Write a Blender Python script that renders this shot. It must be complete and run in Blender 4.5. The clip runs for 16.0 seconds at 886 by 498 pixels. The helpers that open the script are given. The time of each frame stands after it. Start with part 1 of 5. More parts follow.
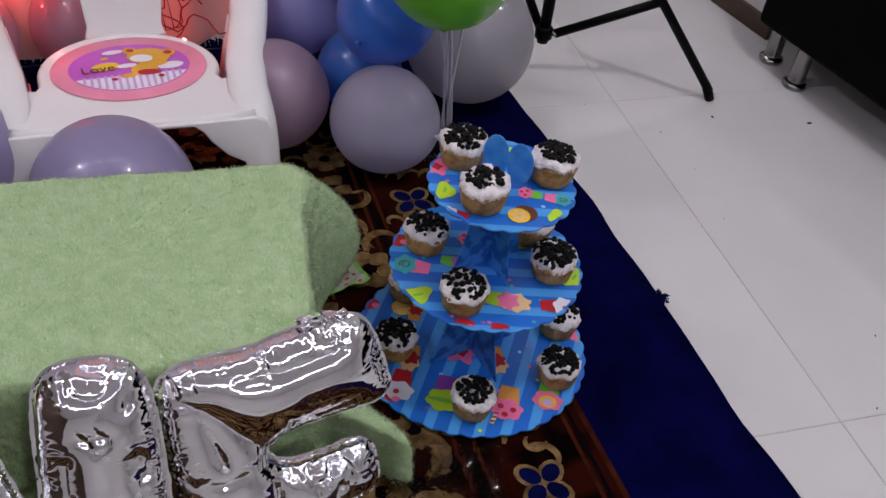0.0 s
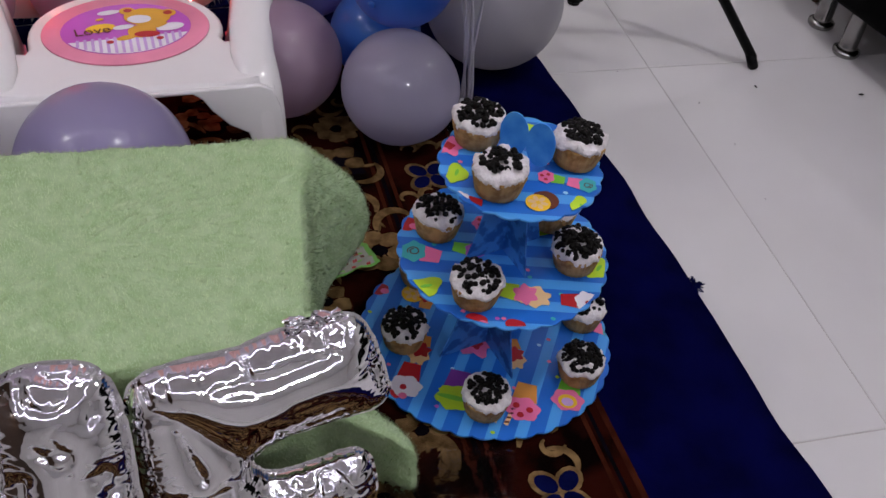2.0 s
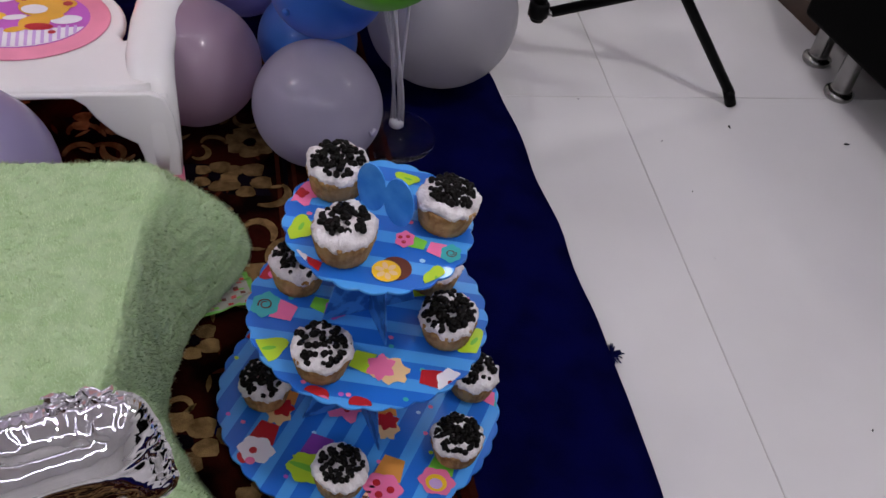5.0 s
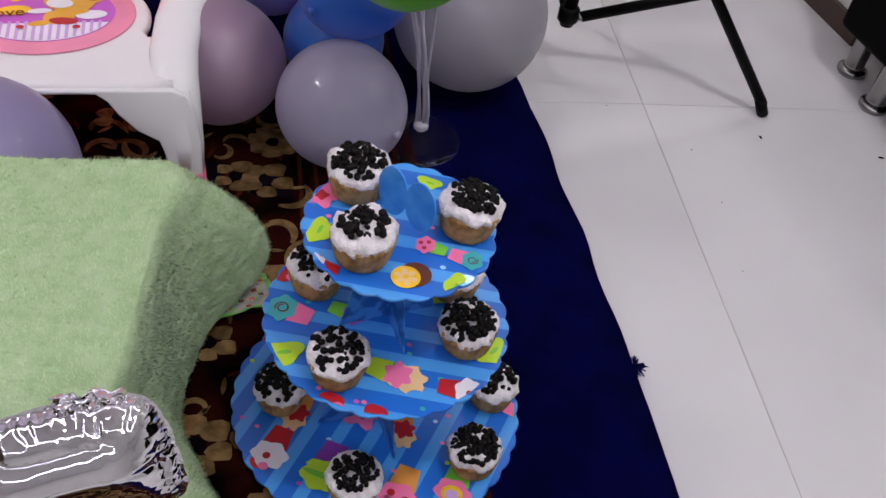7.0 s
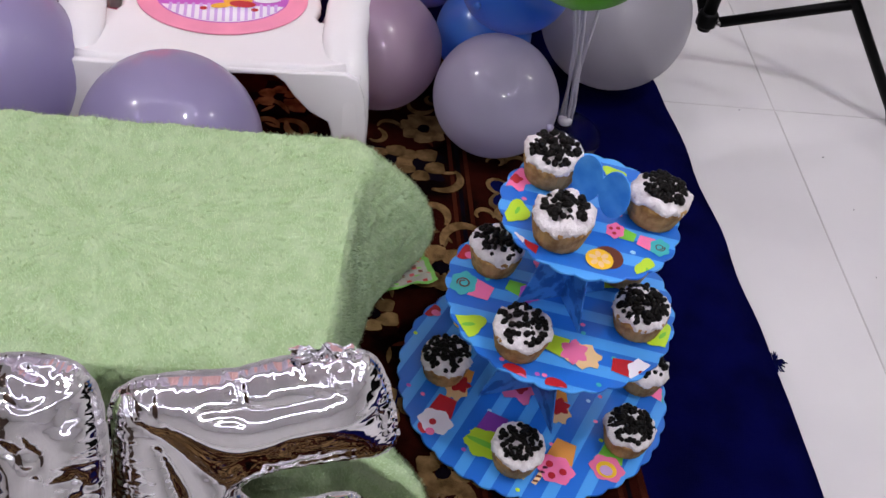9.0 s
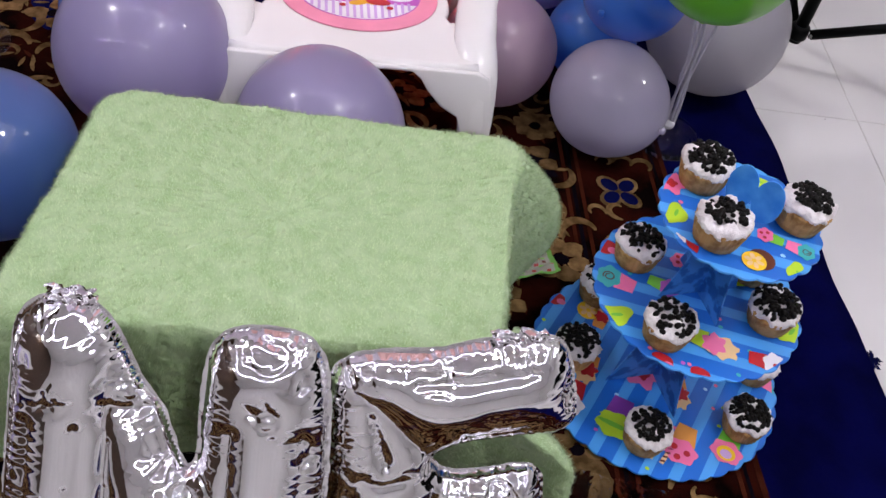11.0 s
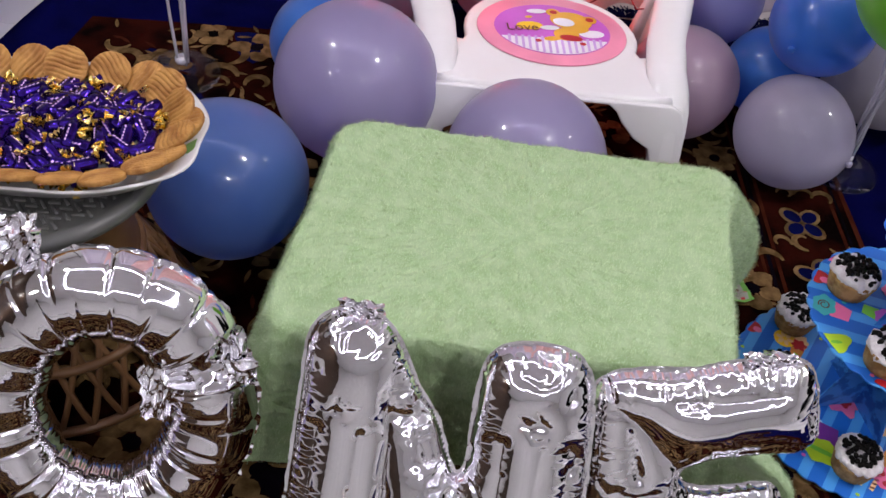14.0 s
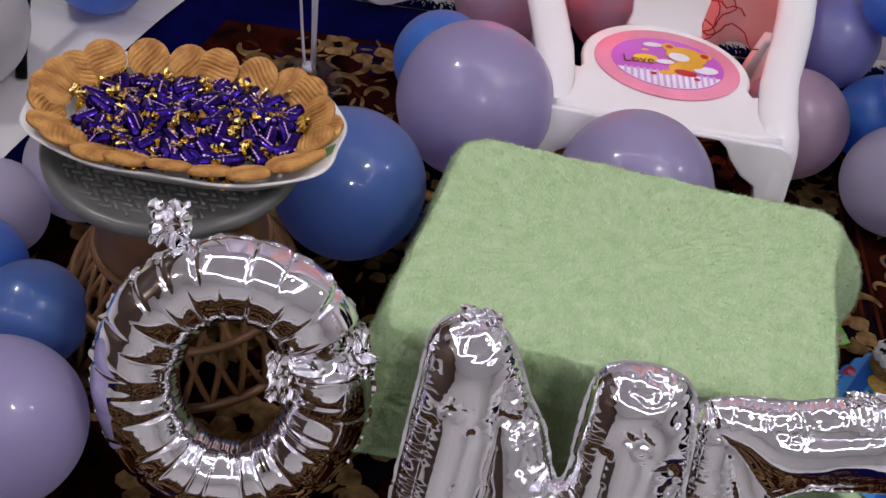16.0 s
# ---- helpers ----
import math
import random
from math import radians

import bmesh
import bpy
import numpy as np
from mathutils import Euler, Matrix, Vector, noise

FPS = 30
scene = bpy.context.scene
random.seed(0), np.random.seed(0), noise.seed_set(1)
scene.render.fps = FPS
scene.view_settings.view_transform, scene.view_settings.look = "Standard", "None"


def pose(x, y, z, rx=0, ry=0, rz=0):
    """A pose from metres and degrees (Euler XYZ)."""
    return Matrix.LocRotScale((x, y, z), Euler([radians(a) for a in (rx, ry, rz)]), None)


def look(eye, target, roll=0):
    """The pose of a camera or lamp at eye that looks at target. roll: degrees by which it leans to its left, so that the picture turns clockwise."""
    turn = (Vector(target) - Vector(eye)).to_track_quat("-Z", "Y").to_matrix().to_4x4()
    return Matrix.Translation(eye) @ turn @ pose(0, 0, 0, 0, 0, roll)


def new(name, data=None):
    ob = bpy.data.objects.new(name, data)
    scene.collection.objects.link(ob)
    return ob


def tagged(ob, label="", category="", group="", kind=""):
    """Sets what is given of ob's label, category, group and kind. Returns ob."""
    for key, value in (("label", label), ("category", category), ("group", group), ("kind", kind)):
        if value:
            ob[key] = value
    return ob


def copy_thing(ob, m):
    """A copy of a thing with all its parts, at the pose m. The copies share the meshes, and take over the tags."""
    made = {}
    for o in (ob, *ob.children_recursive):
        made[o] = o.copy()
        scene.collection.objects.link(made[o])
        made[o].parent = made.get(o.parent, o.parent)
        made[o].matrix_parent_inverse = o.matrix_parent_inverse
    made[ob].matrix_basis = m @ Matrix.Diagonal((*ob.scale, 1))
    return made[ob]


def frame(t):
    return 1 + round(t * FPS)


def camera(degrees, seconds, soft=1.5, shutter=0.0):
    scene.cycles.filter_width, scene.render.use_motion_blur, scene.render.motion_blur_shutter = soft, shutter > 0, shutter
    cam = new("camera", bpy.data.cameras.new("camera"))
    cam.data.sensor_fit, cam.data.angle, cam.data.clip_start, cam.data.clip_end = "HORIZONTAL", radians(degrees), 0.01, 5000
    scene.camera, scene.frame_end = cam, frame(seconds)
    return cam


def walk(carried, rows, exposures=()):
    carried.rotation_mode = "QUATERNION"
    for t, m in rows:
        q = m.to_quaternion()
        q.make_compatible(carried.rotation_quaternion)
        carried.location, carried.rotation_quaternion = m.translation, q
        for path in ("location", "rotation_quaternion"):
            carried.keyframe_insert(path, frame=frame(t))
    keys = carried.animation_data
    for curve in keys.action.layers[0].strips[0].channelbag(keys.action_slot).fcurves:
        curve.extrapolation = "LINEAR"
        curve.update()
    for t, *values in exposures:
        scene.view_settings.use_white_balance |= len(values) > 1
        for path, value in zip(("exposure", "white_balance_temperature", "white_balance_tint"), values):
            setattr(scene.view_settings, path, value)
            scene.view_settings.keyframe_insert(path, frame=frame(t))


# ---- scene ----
cam = camera(48.0, 16.0)
PATH = [
    (0, (0.078, 0.12, 1.009), (-0.055, 1.628, -0.298), 7.9),
    (0.5, (0.075, 0.151, 1.003), (-0.051, 1.652, -0.313), 7.7),
    (1, (0.073, 0.176, 0.991), (-0.058, 1.668, -0.334), 7.6),
    (1.5, (0.079, 0.2, 0.977), (-0.076, 1.671, -0.368), 7.6),
    (2, (0.087, 0.227, 0.966), (-0.093, 1.665, -0.411), 7.4),
    (2.5, (0.105, 0.261, 0.96), (-0.104, 1.67, -0.443), 8.2),
    (3, (0.135, 0.301, 0.962), (-0.102, 1.693, -0.455), 8.0),
    (3.5, (0.166, 0.345, 0.963), (-0.071, 1.729, -0.461), 8.6),
    (4, (0.205, 0.394, 0.967), (-0.038, 1.781, -0.453), 9.6),
    (4.2, (0.213, 0.401, 0.964), (-0.027, 1.794, -0.451), 10.0),
    (6.3, (0.241, 0.452, 0.938), (-0.046, 1.836, -0.477), 8.8),
    (6.5, (0.24, 0.45, 0.937), (-0.052, 1.833, -0.479), 8.7),
    (7, (0.23, 0.443, 0.936), (-0.07, 1.824, -0.479), 10.0),
    (7.5, (0.208, 0.427, 0.943), (-0.096, 1.802, -0.476), 10.3),
    (8, (0.18, 0.393, 0.946), (-0.168, 1.76, -0.471), 9.9),
    (8.5, (0.153, 0.368, 0.949), (-0.216, 1.721, -0.478), 10.0),
    (9, (0.123, 0.344, 0.952), (-0.265, 1.686, -0.48), 10.5),
    (9.2, (0.113, 0.333, 0.956), (-0.277, 1.674, -0.476), 10.7),
    (11.3, (-0.039, 0.208, 0.996), (-0.402, 1.531, -0.458), 13.7),
    (11.5, (-0.048, 0.2, 0.996), (-0.415, 1.522, -0.459), 13.7),
    (12, (-0.082, 0.173, 0.997), (-0.476, 1.484, -0.461), 12.6),
    (12.5, (-0.103, 0.154, 0.999), (-0.52, 1.471, -0.446), 11.7),
    (13, (-0.126, 0.136, 1.002), (-0.564, 1.454, -0.437), 11.3),
    (13.5, (-0.145, 0.119, 1.004), (-0.622, 1.43, -0.429), 10.5),
    (14, (-0.16, 0.103, 1.007), (-0.677, 1.399, -0.426), 9.9),
    (14.5, (-0.169, 0.091, 1.012), (-0.727, 1.366, -0.424), 9.7),
    (15, (-0.177, 0.077, 1.018), (-0.769, 1.335, -0.419), 9.3),
    (15.5, (-0.183, 0.06, 1.027), (-0.798, 1.309, -0.409), 9.6),
    (16, (-0.185, 0.04, 1.035), (-0.836, 1.283, -0.391), 10.5),
]
EXPOSURES = [(0.0, -0.61), (1.5, -0.71), (3.5, -0.73), (7.0, -0.36), (9.0, -0.15), (12.5, -0.07), (14.5, -0.18), (16.0, -0.32)]
walk(cam, [(t, look(eye, target, roll)) for t, eye, target, roll in PATH], EXPOSURES)

# ---- light ----
world = bpy.data.worlds.new("world")
scene.world = world
world.use_nodes = True
world.node_tree.nodes["Background"].inputs["Color"].default_value = (0.9, 0.92, 1.0, 1)
world.node_tree.nodes["Background"].inputs["Strength"].default_value = 0.03
CEILING = 2.7
# The last is an added lamp, unseen, to shade tiles beside the sofa.
LAMPS = [(-2.1, 0.35, 23), (0.75, 0.95, 22), (-1.8, -2.2, 19), (1.35, -1.2, 19), (-0.3, 3.2, 9), (2.0, 2.6, 14)]


# ---- materials ----
def rgba(c):
    return (c[0], c[1], c[2], 1.0)


def mat(name, a, b=None, rough=0.5, metal=0.0, scale=12.0, bump=0.0, fine=180.0, coat=0.0, sheen=0.0,
        spread=(0.35, 0.65), rough_var=0.0, trans=0.0, ior=1.45, glow=0.0, thin=0.0, island=0.0, spec=0.5):
    """Principled surface with a coarse colour variation, a fine grain and a fine relief."""
    m = bpy.data.materials.new(name)
    m.use_nodes = True
    nt = m.node_tree
    p = nt.nodes["Principled BSDF"]
    co = nt.nodes.new("ShaderNodeTexCoord")
    n1 = nt.nodes.new("ShaderNodeTexNoise")
    n1.inputs["Scale"].default_value, n1.inputs["Detail"].default_value = scale, 5
    nt.links.new(co.outputs["Object"], n1.inputs["Vector"])
    ramp = nt.nodes.new("ShaderNodeValToRGB")
    b = b or [min(1.0, v * 1.18) for v in a]
    ramp.color_ramp.elements[0].position, ramp.color_ramp.elements[1].position = spread
    ramp.color_ramp.elements[0].color, ramp.color_ramp.elements[1].color = rgba(a), rgba(b)
    nt.links.new(n1.outputs["Fac"], ramp.inputs["Fac"])
    out = ramp.outputs["Color"]
    n2 = nt.nodes.new("ShaderNodeTexNoise")
    n2.inputs["Scale"].default_value, n2.inputs["Detail"].default_value = fine, 3
    nt.links.new(co.outputs["Object"], n2.inputs["Vector"])
    if island:
        info = nt.nodes.new("ShaderNodeNewGeometry")
        hsv = nt.nodes.new("ShaderNodeHueSaturation")
        rng = nt.nodes.new("ShaderNodeMapRange")
        rng.inputs["To Min"].default_value, rng.inputs["To Max"].default_value = 1 - island, 1 + island
        nt.links.new(info.outputs["Random Per Island"], rng.inputs["Value"])
        nt.links.new(rng.outputs["Result"], hsv.inputs["Value"])
        nt.links.new(out, hsv.inputs["Color"])
        out = hsv.outputs["Color"]
    nt.links.new(out, p.inputs["Base Color"])
    p.inputs["Roughness"].default_value, p.inputs["Metallic"].default_value = rough, metal
    p.inputs["IOR"].default_value = ior
    p.inputs["Specular IOR Level"].default_value = spec
    p.inputs["Coat Weight"].default_value, p.inputs["Coat Roughness"].default_value = coat, 0.08
    p.inputs["Sheen Weight"].default_value = sheen
    p.inputs["Transmission Weight"].default_value = trans
    if rough_var:
        mr = nt.nodes.new("ShaderNodeMapRange")
        mr.inputs["From Min"].default_value, mr.inputs["From Max"].default_value = 0.3, 0.7
        mr.inputs["To Min"].default_value, mr.inputs["To Max"].default_value = max(0.02, rough - rough_var), rough + rough_var
        nt.links.new(n1.outputs["Fac"], mr.inputs["Value"])
        nt.links.new(mr.outputs["Result"], p.inputs["Roughness"])
    if bump:
        bp = nt.nodes.new("ShaderNodeBump")
        bp.inputs["Strength"].default_value, bp.inputs["Distance"].default_value = min(1.0, bump), 0.002
        nt.links.new(n2.outputs["Fac"], bp.inputs["Height"])
        nt.links.new(bp.outputs["Normal"], p.inputs["Normal"])
    if glow:
        nt.links.new(out, p.inputs["Emission Color"])
        p.inputs["Emission Strength"].default_value = glow
    if thin:
        tl = nt.nodes.new("ShaderNodeBsdfTranslucent")
        nt.links.new(out, tl.inputs["Color"])
        mix = nt.nodes.new("ShaderNodeMixShader")
        mix.inputs["Fac"].default_value = thin
        nt.links.new(p.outputs["BSDF"], mix.inputs[1])
        nt.links.new(tl.outputs["BSDF"], mix.inputs[2])
        nt.links.new(mix.outputs["Shader"], nt.nodes["Material Output"].inputs["Surface"])
    return m


def stripes(name, a, b, period, angle, rough=0.35):
    """Printed card with two-tone stripes."""
    m = mat(name, a, a, rough=rough, coat=0.3)
    nt = m.node_tree
    p = nt.nodes["Principled BSDF"]
    co = nt.nodes.new("ShaderNodeTexCoord")
    mp = nt.nodes.new("ShaderNodeMapping")
    mp.inputs["Rotation"].default_value = (0, 0, radians(angle))
    w = nt.nodes.new("ShaderNodeTexWave")
    w.wave_profile = "SIN"
    w.inputs["Scale"].default_value = 0.31416 / period * 1.0
    w.inputs["Distortion"].default_value = 0.0
    r = nt.nodes.new("ShaderNodeValToRGB")
    r.color_ramp.interpolation = "CONSTANT"
    r.color_ramp.elements[0].position, r.color_ramp.elements[1].position = 0.0, 0.62
    r.color_ramp.elements[0].color, r.color_ramp.elements[1].color = rgba(a), rgba(b)
    nt.links.new(co.outputs["Object"], mp.inputs["Vector"])
    nt.links.new(mp.outputs["Vector"], w.inputs["Vector"])
    nt.links.new(w.outputs["Fac"], r.inputs["Fac"])
    nt.links.new(r.outputs["Color"], p.inputs["Base Color"])
    return m


TILE = mat("glazed_tile", (0.55, 0.535, 0.545), (0.61, 0.595, 0.605), rough=0.15, scale=2.5, rough_var=0.05, bump=0.02, fine=30)
GROUT = mat("grout", (0.38, 0.36, 0.345), rough=0.9)
NAVY = mat("navy_pile", (0.0006, 0.0008, 0.022), (0.0014, 0.0018, 0.043), rough=1.0, scale=14, bump=0.9, fine=700, spec=0.03)
MAROON = mat("maroon_pile", (0.002, 0.0004, 0.0004), (0.024, 0.0035, 0.002), rough=1.0, scale=14, bump=0.9, fine=700, spec=0.03, spread=(0.4, 0.6))
DARKPILE = mat("dark_pile", (0.002, 0.0012, 0.0015), (0.005, 0.003, 0.007), rough=1.0, scale=25, bump=0.9, fine=700, spec=0.03)
GOLD = mat("gold_pile", (0.085, 0.05, 0.019), (0.21, 0.13, 0.056), rough=1.0, scale=60, bump=0.9, fine=700, island=0.35, spec=0.03)
RUST = mat("rust_pile", (0.03, 0.006, 0.003), (0.055, 0.013, 0.006), rough=1.0, scale=30, bump=0.9, fine=700, spec=0.03)
PILEBLUE = mat("blue_pile", (0.0015, 0.0025, 0.03), (0.003, 0.005, 0.055), rough=1.0, scale=30, bump=0.9, fine=700, spec=0.03)
DARKWALL = mat("dark_unseen_wall", (0.035, 0.02, 0.013), (0.075, 0.042, 0.026), rough=0.4, scale=9, bump=0.2, fine=60)
WALLPAINT = mat("wall_paint", (0.72, 0.71, 0.7), (0.78, 0.77, 0.76), rough=0.8, scale=3, bump=0.1, fine=90)
CEILPAINT = mat("ceiling_paint", (0.84, 0.84, 0.85), (0.88, 0.88, 0.89), rough=0.85, scale=2)
BROWNWOOD = mat("brown_skirting", (0.05, 0.028, 0.018), (0.08, 0.045, 0.03), rough=0.35, scale=18)
TOWEL = mat("green_terry", (0.37, 0.52, 0.27), (0.47, 0.61, 0.37), rough=1.0, scale=55, bump=0.5, fine=420, sheen=0.2, spec=0.05)
TUFT = mat("green_tuft", (0.54, 0.7, 0.4), (0.69, 0.82, 0.56), rough=1.0, scale=60, spec=0.02, island=0.06, thin=0.45)
PLASTIC = mat("white_plastic", (0.78, 0.76, 0.76), (0.83, 0.81, 0.81), rough=0.2, scale=5, rough_var=0.05, coat=0.2)
PINKPLASTIC = mat("pink_plastic", (0.72, 0.2, 0.3), (0.78, 0.25, 0.36), rough=0.3)
FOIL = mat("silver_foil", (0.9, 0.89, 0.91), (0.95, 0.94, 0.96), rough=0.05, metal=1.0, scale=14, bump=0.04, fine=30, rough_var=0.02)
BLACKMETAL = mat("black_metal", (0.0015, 0.0015, 0.0017), (0.003, 0.003, 0.0033), rough=0.5, spec=0.1)
LEATHER = mat("black_leather", (0.001, 0.001, 0.001), (0.0022, 0.0021, 0.0022), rough=0.6, bump=0.3, fine=300, spec=0.05)
CHROME = mat("chrome", (0.27, 0.265, 0.26), rough=0.22, metal=1.0, rough_var=0.05)
LINER = mat("baked_cake", (0.3, 0.155, 0.05), (0.5, 0.3, 0.12), rough=0.8, scale=75, spread=(0.4, 0.6), bump=0.6, fine=500)
CREAM = mat("whipped_cream", (0.68, 0.63, 0.65), (0.82, 0.78, 0.8), rough=0.6, scale=110, bump=1.0, fine=330, spread=(0.4, 0.6))
CHOC = mat("chocolate_chip", (0.0015, 0.0011, 0.0011), (0.004, 0.0026, 0.0024), rough=0.5, spec=0.18, scale=90, island=0.3)
CARD_A = stripes("striped_card_across", (0.014, 0.15, 0.62), (0.07, 0.34, 0.82), 0.034, 78)
CARD_B = stripes("striped_card_along", (0.014, 0.15, 0.62), (0.07, 0.34, 0.82), 0.032, 5)
CARDBLUE = mat("blue_card", (0.03, 0.24, 0.78), (0.09, 0.38, 0.9), rough=0.4, scale=45)
CARDEDGE = mat("card_back", (0.012, 0.1, 0.42), (0.05, 0.24, 0.68), rough=0.45, scale=55, spread=(0.46, 0.54))
INK = {
    "red": mat("ink_red", (0.42, 0.012, 0.02), rough=0.35), "pink": mat("ink_pink", (0.75, 0.16, 0.34), rough=0.35),
    "lime": mat("ink_lime", (0.42, 0.62, 0.03), rough=0.35), "green": mat("ink_green", (0.16, 0.5, 0.05), rough=0.35),
    "teal": mat("ink_teal", (0.05, 0.4, 0.42), rough=0.35), "yellow": mat("ink_yellow", (0.8, 0.5, 0.02), rough=0.35),
    "orange": mat("ink_orange", (0.6, 0.25, 0.05), rough=0.35), "cream": mat("ink_cream", (0.75, 0.5, 0.26), rough=0.35),
    "purple": mat("ink_purple", (0.19, 0.04, 0.3), rough=0.35), "white": mat("ink_white", (0.75, 0.72, 0.78), rough=0.35),
    "sky": mat("ink_sky", (0.35, 0.62, 0.85), rough=0.35), "brown": mat("ink_brown", (0.12, 0.03, 0.015), rough=0.35),
    "magenta": mat("ink_magenta", (0.5, 0.1, 0.5), rough=0.35), "honey": mat("ink_honey", (0.7, 0.36, 0.03), rough=0.35),
    "rose": mat("ink_rose", (0.78, 0.26, 0.38), rough=0.3), "lilac": mat("ink_lilac", (0.55, 0.35, 0.66), rough=0.35),
}
LATEX = {
    "lilac": mat("lilac_latex", (0.43, 0.38, 0.63), (0.49, 0.44, 0.69), rough=0.3, coat=0.9, scale=6, sheen=0.3, thin=0.5),
    "pale": mat("pale_latex", (0.56, 0.53, 0.68), (0.62, 0.58, 0.73), rough=0.3, coat=0.9, scale=6, sheen=0.3, thin=0.5),
    "rosy": mat("rosy_latex", (0.47, 0.33, 0.46), (0.54, 0.4, 0.52), rough=0.3, coat=0.9, scale=6, sheen=0.3, thin=0.5),
    "grey": mat("grey_latex", (0.45, 0.43, 0.48), (0.51, 0.49, 0.54), rough=0.3, coat=0.9, scale=6, sheen=0.3, thin=0.5),
    "blue": mat("blue_latex", (0.05, 0.22, 0.72), (0.08, 0.28, 0.8), rough=0.3, coat=0.9, scale=6, sheen=0.3, thin=0.5),
    "dusk": mat("dusk_latex", (0.22, 0.24, 0.58), (0.3, 0.3, 0.62), rough=0.3, coat=0.9, scale=6, sheen=0.3, thin=0.5),
    "deep": mat("deep_blue_latex", (0.09, 0.19, 0.54), (0.13, 0.24, 0.6), rough=0.3, coat=0.9, scale=6, sheen=0.3, thin=0.5),
    "green": mat("green_latex", (0.2, 0.55, 0.03), (0.26, 0.62, 0.05), rough=0.3, coat=0.9, scale=6, sheen=0.3, thin=0.5),
    "white": mat("white_latex", (0.62, 0.62, 0.64), (0.68, 0.68, 0.7), rough=0.3, coat=0.9, scale=6, sheen=0.3, thin=0.5),
    "yellow": mat("yellow_latex", (0.65, 0.6, 0.06), (0.7, 0.66, 0.1), rough=0.3, coat=0.9, scale=6, sheen=0.3, thin=0.5),
}
GREYPLASTIC = mat("grey_plastic", (0.095, 0.096, 0.092), (0.13, 0.13, 0.125), rough=0.3, scale=14)
BROWNPLASTIC = mat("brown_plastic", (0.12, 0.055, 0.022), (0.17, 0.085, 0.036), rough=0.4, scale=14)
PORCELAIN = mat("white_melamine", (0.74, 0.73, 0.72), (0.79, 0.78, 0.77), rough=0.18, scale=6, coat=0.3)
BISCUIT = mat("biscuit", (0.34, 0.145, 0.033), (0.56, 0.29, 0.08), rough=0.6, scale=45, spread=(0.38, 0.62), bump=0.7, fine=420)
WRAP = mat("purple_foil_wrap", (0.008, 0.002, 0.05), (0.035, 0.01, 0.22), rough=0.09, metal=0.85, scale=110, bump=0.35, fine=90, island=0.5)
GOLDWRAP = mat("gold_foil_wrap", (0.72, 0.52, 0.12), (0.95, 0.8, 0.36), rough=0.2, metal=1.0, scale=120, bump=0.6, fine=200)
CLEAR = mat("clear_plastic", (0.9, 0.9, 0.94), rough=0.06, trans=1.0, ior=1.2)
FROST = mat("frosted_stick", (0.72, 0.7, 0.78), rough=0.25, trans=0.35, ior=1.25)
SATIN = mat("pink_satin", (0.84, 0.5, 0.48), (0.9, 0.57, 0.55), rough=0.5, scale=5, sheen=0.4, thin=0.3)
LILACSATIN = mat("lilac_satin", (0.62, 0.55, 0.66), (0.7, 0.62, 0.72), rough=0.45, scale=5, sheen=0.4, thin=0.3)
REDWIRE = mat("red_wire", (0.35, 0.01, 0.015), rough=0.4)
REDLED = mat("red_led", (1.0, 0.06, 0.05), (1.0, 0.06, 0.05), glow=350.0)
LAMPGLOW = mat("lamp_glow", (1.0, 0.97, 0.93), (1.0, 0.97, 0.93), glow=22.0)
NAPKIN = mat("printed_napkin", (0.3, 0.3, 0.26), (0.36, 0.35, 0.31), rough=0.9, scale=30)
GREENHEM = mat("green_hem", (0.16, 0.4, 0.08), rough=0.9)
LEAFINK = mat("leaf_print", (0.16, 0.3, 0.09), rough=0.3)


# ---- mesh helpers ----
def thing(name, m, label, category, group="", kind=""):
    ob = new(name)
    ob.empty_display_size = 0.05
    ob.matrix_basis = m
    return tagged(ob, label, category, group, kind)


def part(name, bm, material, parent=None, label="", smooth=True, m=None, kind=""):
    """Links a bmesh as one mesh object under a thing or a part."""
    me = bpy.data.meshes.new(name)
    bm.normal_update()
    bm.to_mesh(me)
    bm.free()
    for mm in material if isinstance(material, (list, tuple)) else (material,):
        me.materials.append(mm)
    if smooth:
        me.polygons.foreach_set("use_smooth", [True] * len(me.polygons))
    ob = new(name, me)
    if parent is not None:
        ob.parent = parent
    if m is not None:
        ob.matrix_basis = m
    return tagged(ob, label, kind=kind)


def lathe(profile, seg=32, fn=None, bm=None, cap=True):
    """A turned body: profile of (radius, height); fn(angle, i) scales the radius."""
    bm = bm or bmesh.new()
    rings = []
    for i, (r, z) in enumerate(profile):
        ring = []
        for k in range(seg):
            a = 2 * math.pi * k / seg
            q = r * (fn(a, i) if fn else 1)
            ring.append(bm.verts.new((q * math.cos(a), q * math.sin(a), z)))
        rings.append(ring)
    for p, q in zip(rings, rings[1:]):
        for k in range(seg):
            bm.faces.new((p[k], p[(k + 1) % seg], q[(k + 1) % seg], q[k]))
    if cap:
        bm.faces.new(rings[0][::-1])
        bm.faces.new(rings[-1])
    return bm


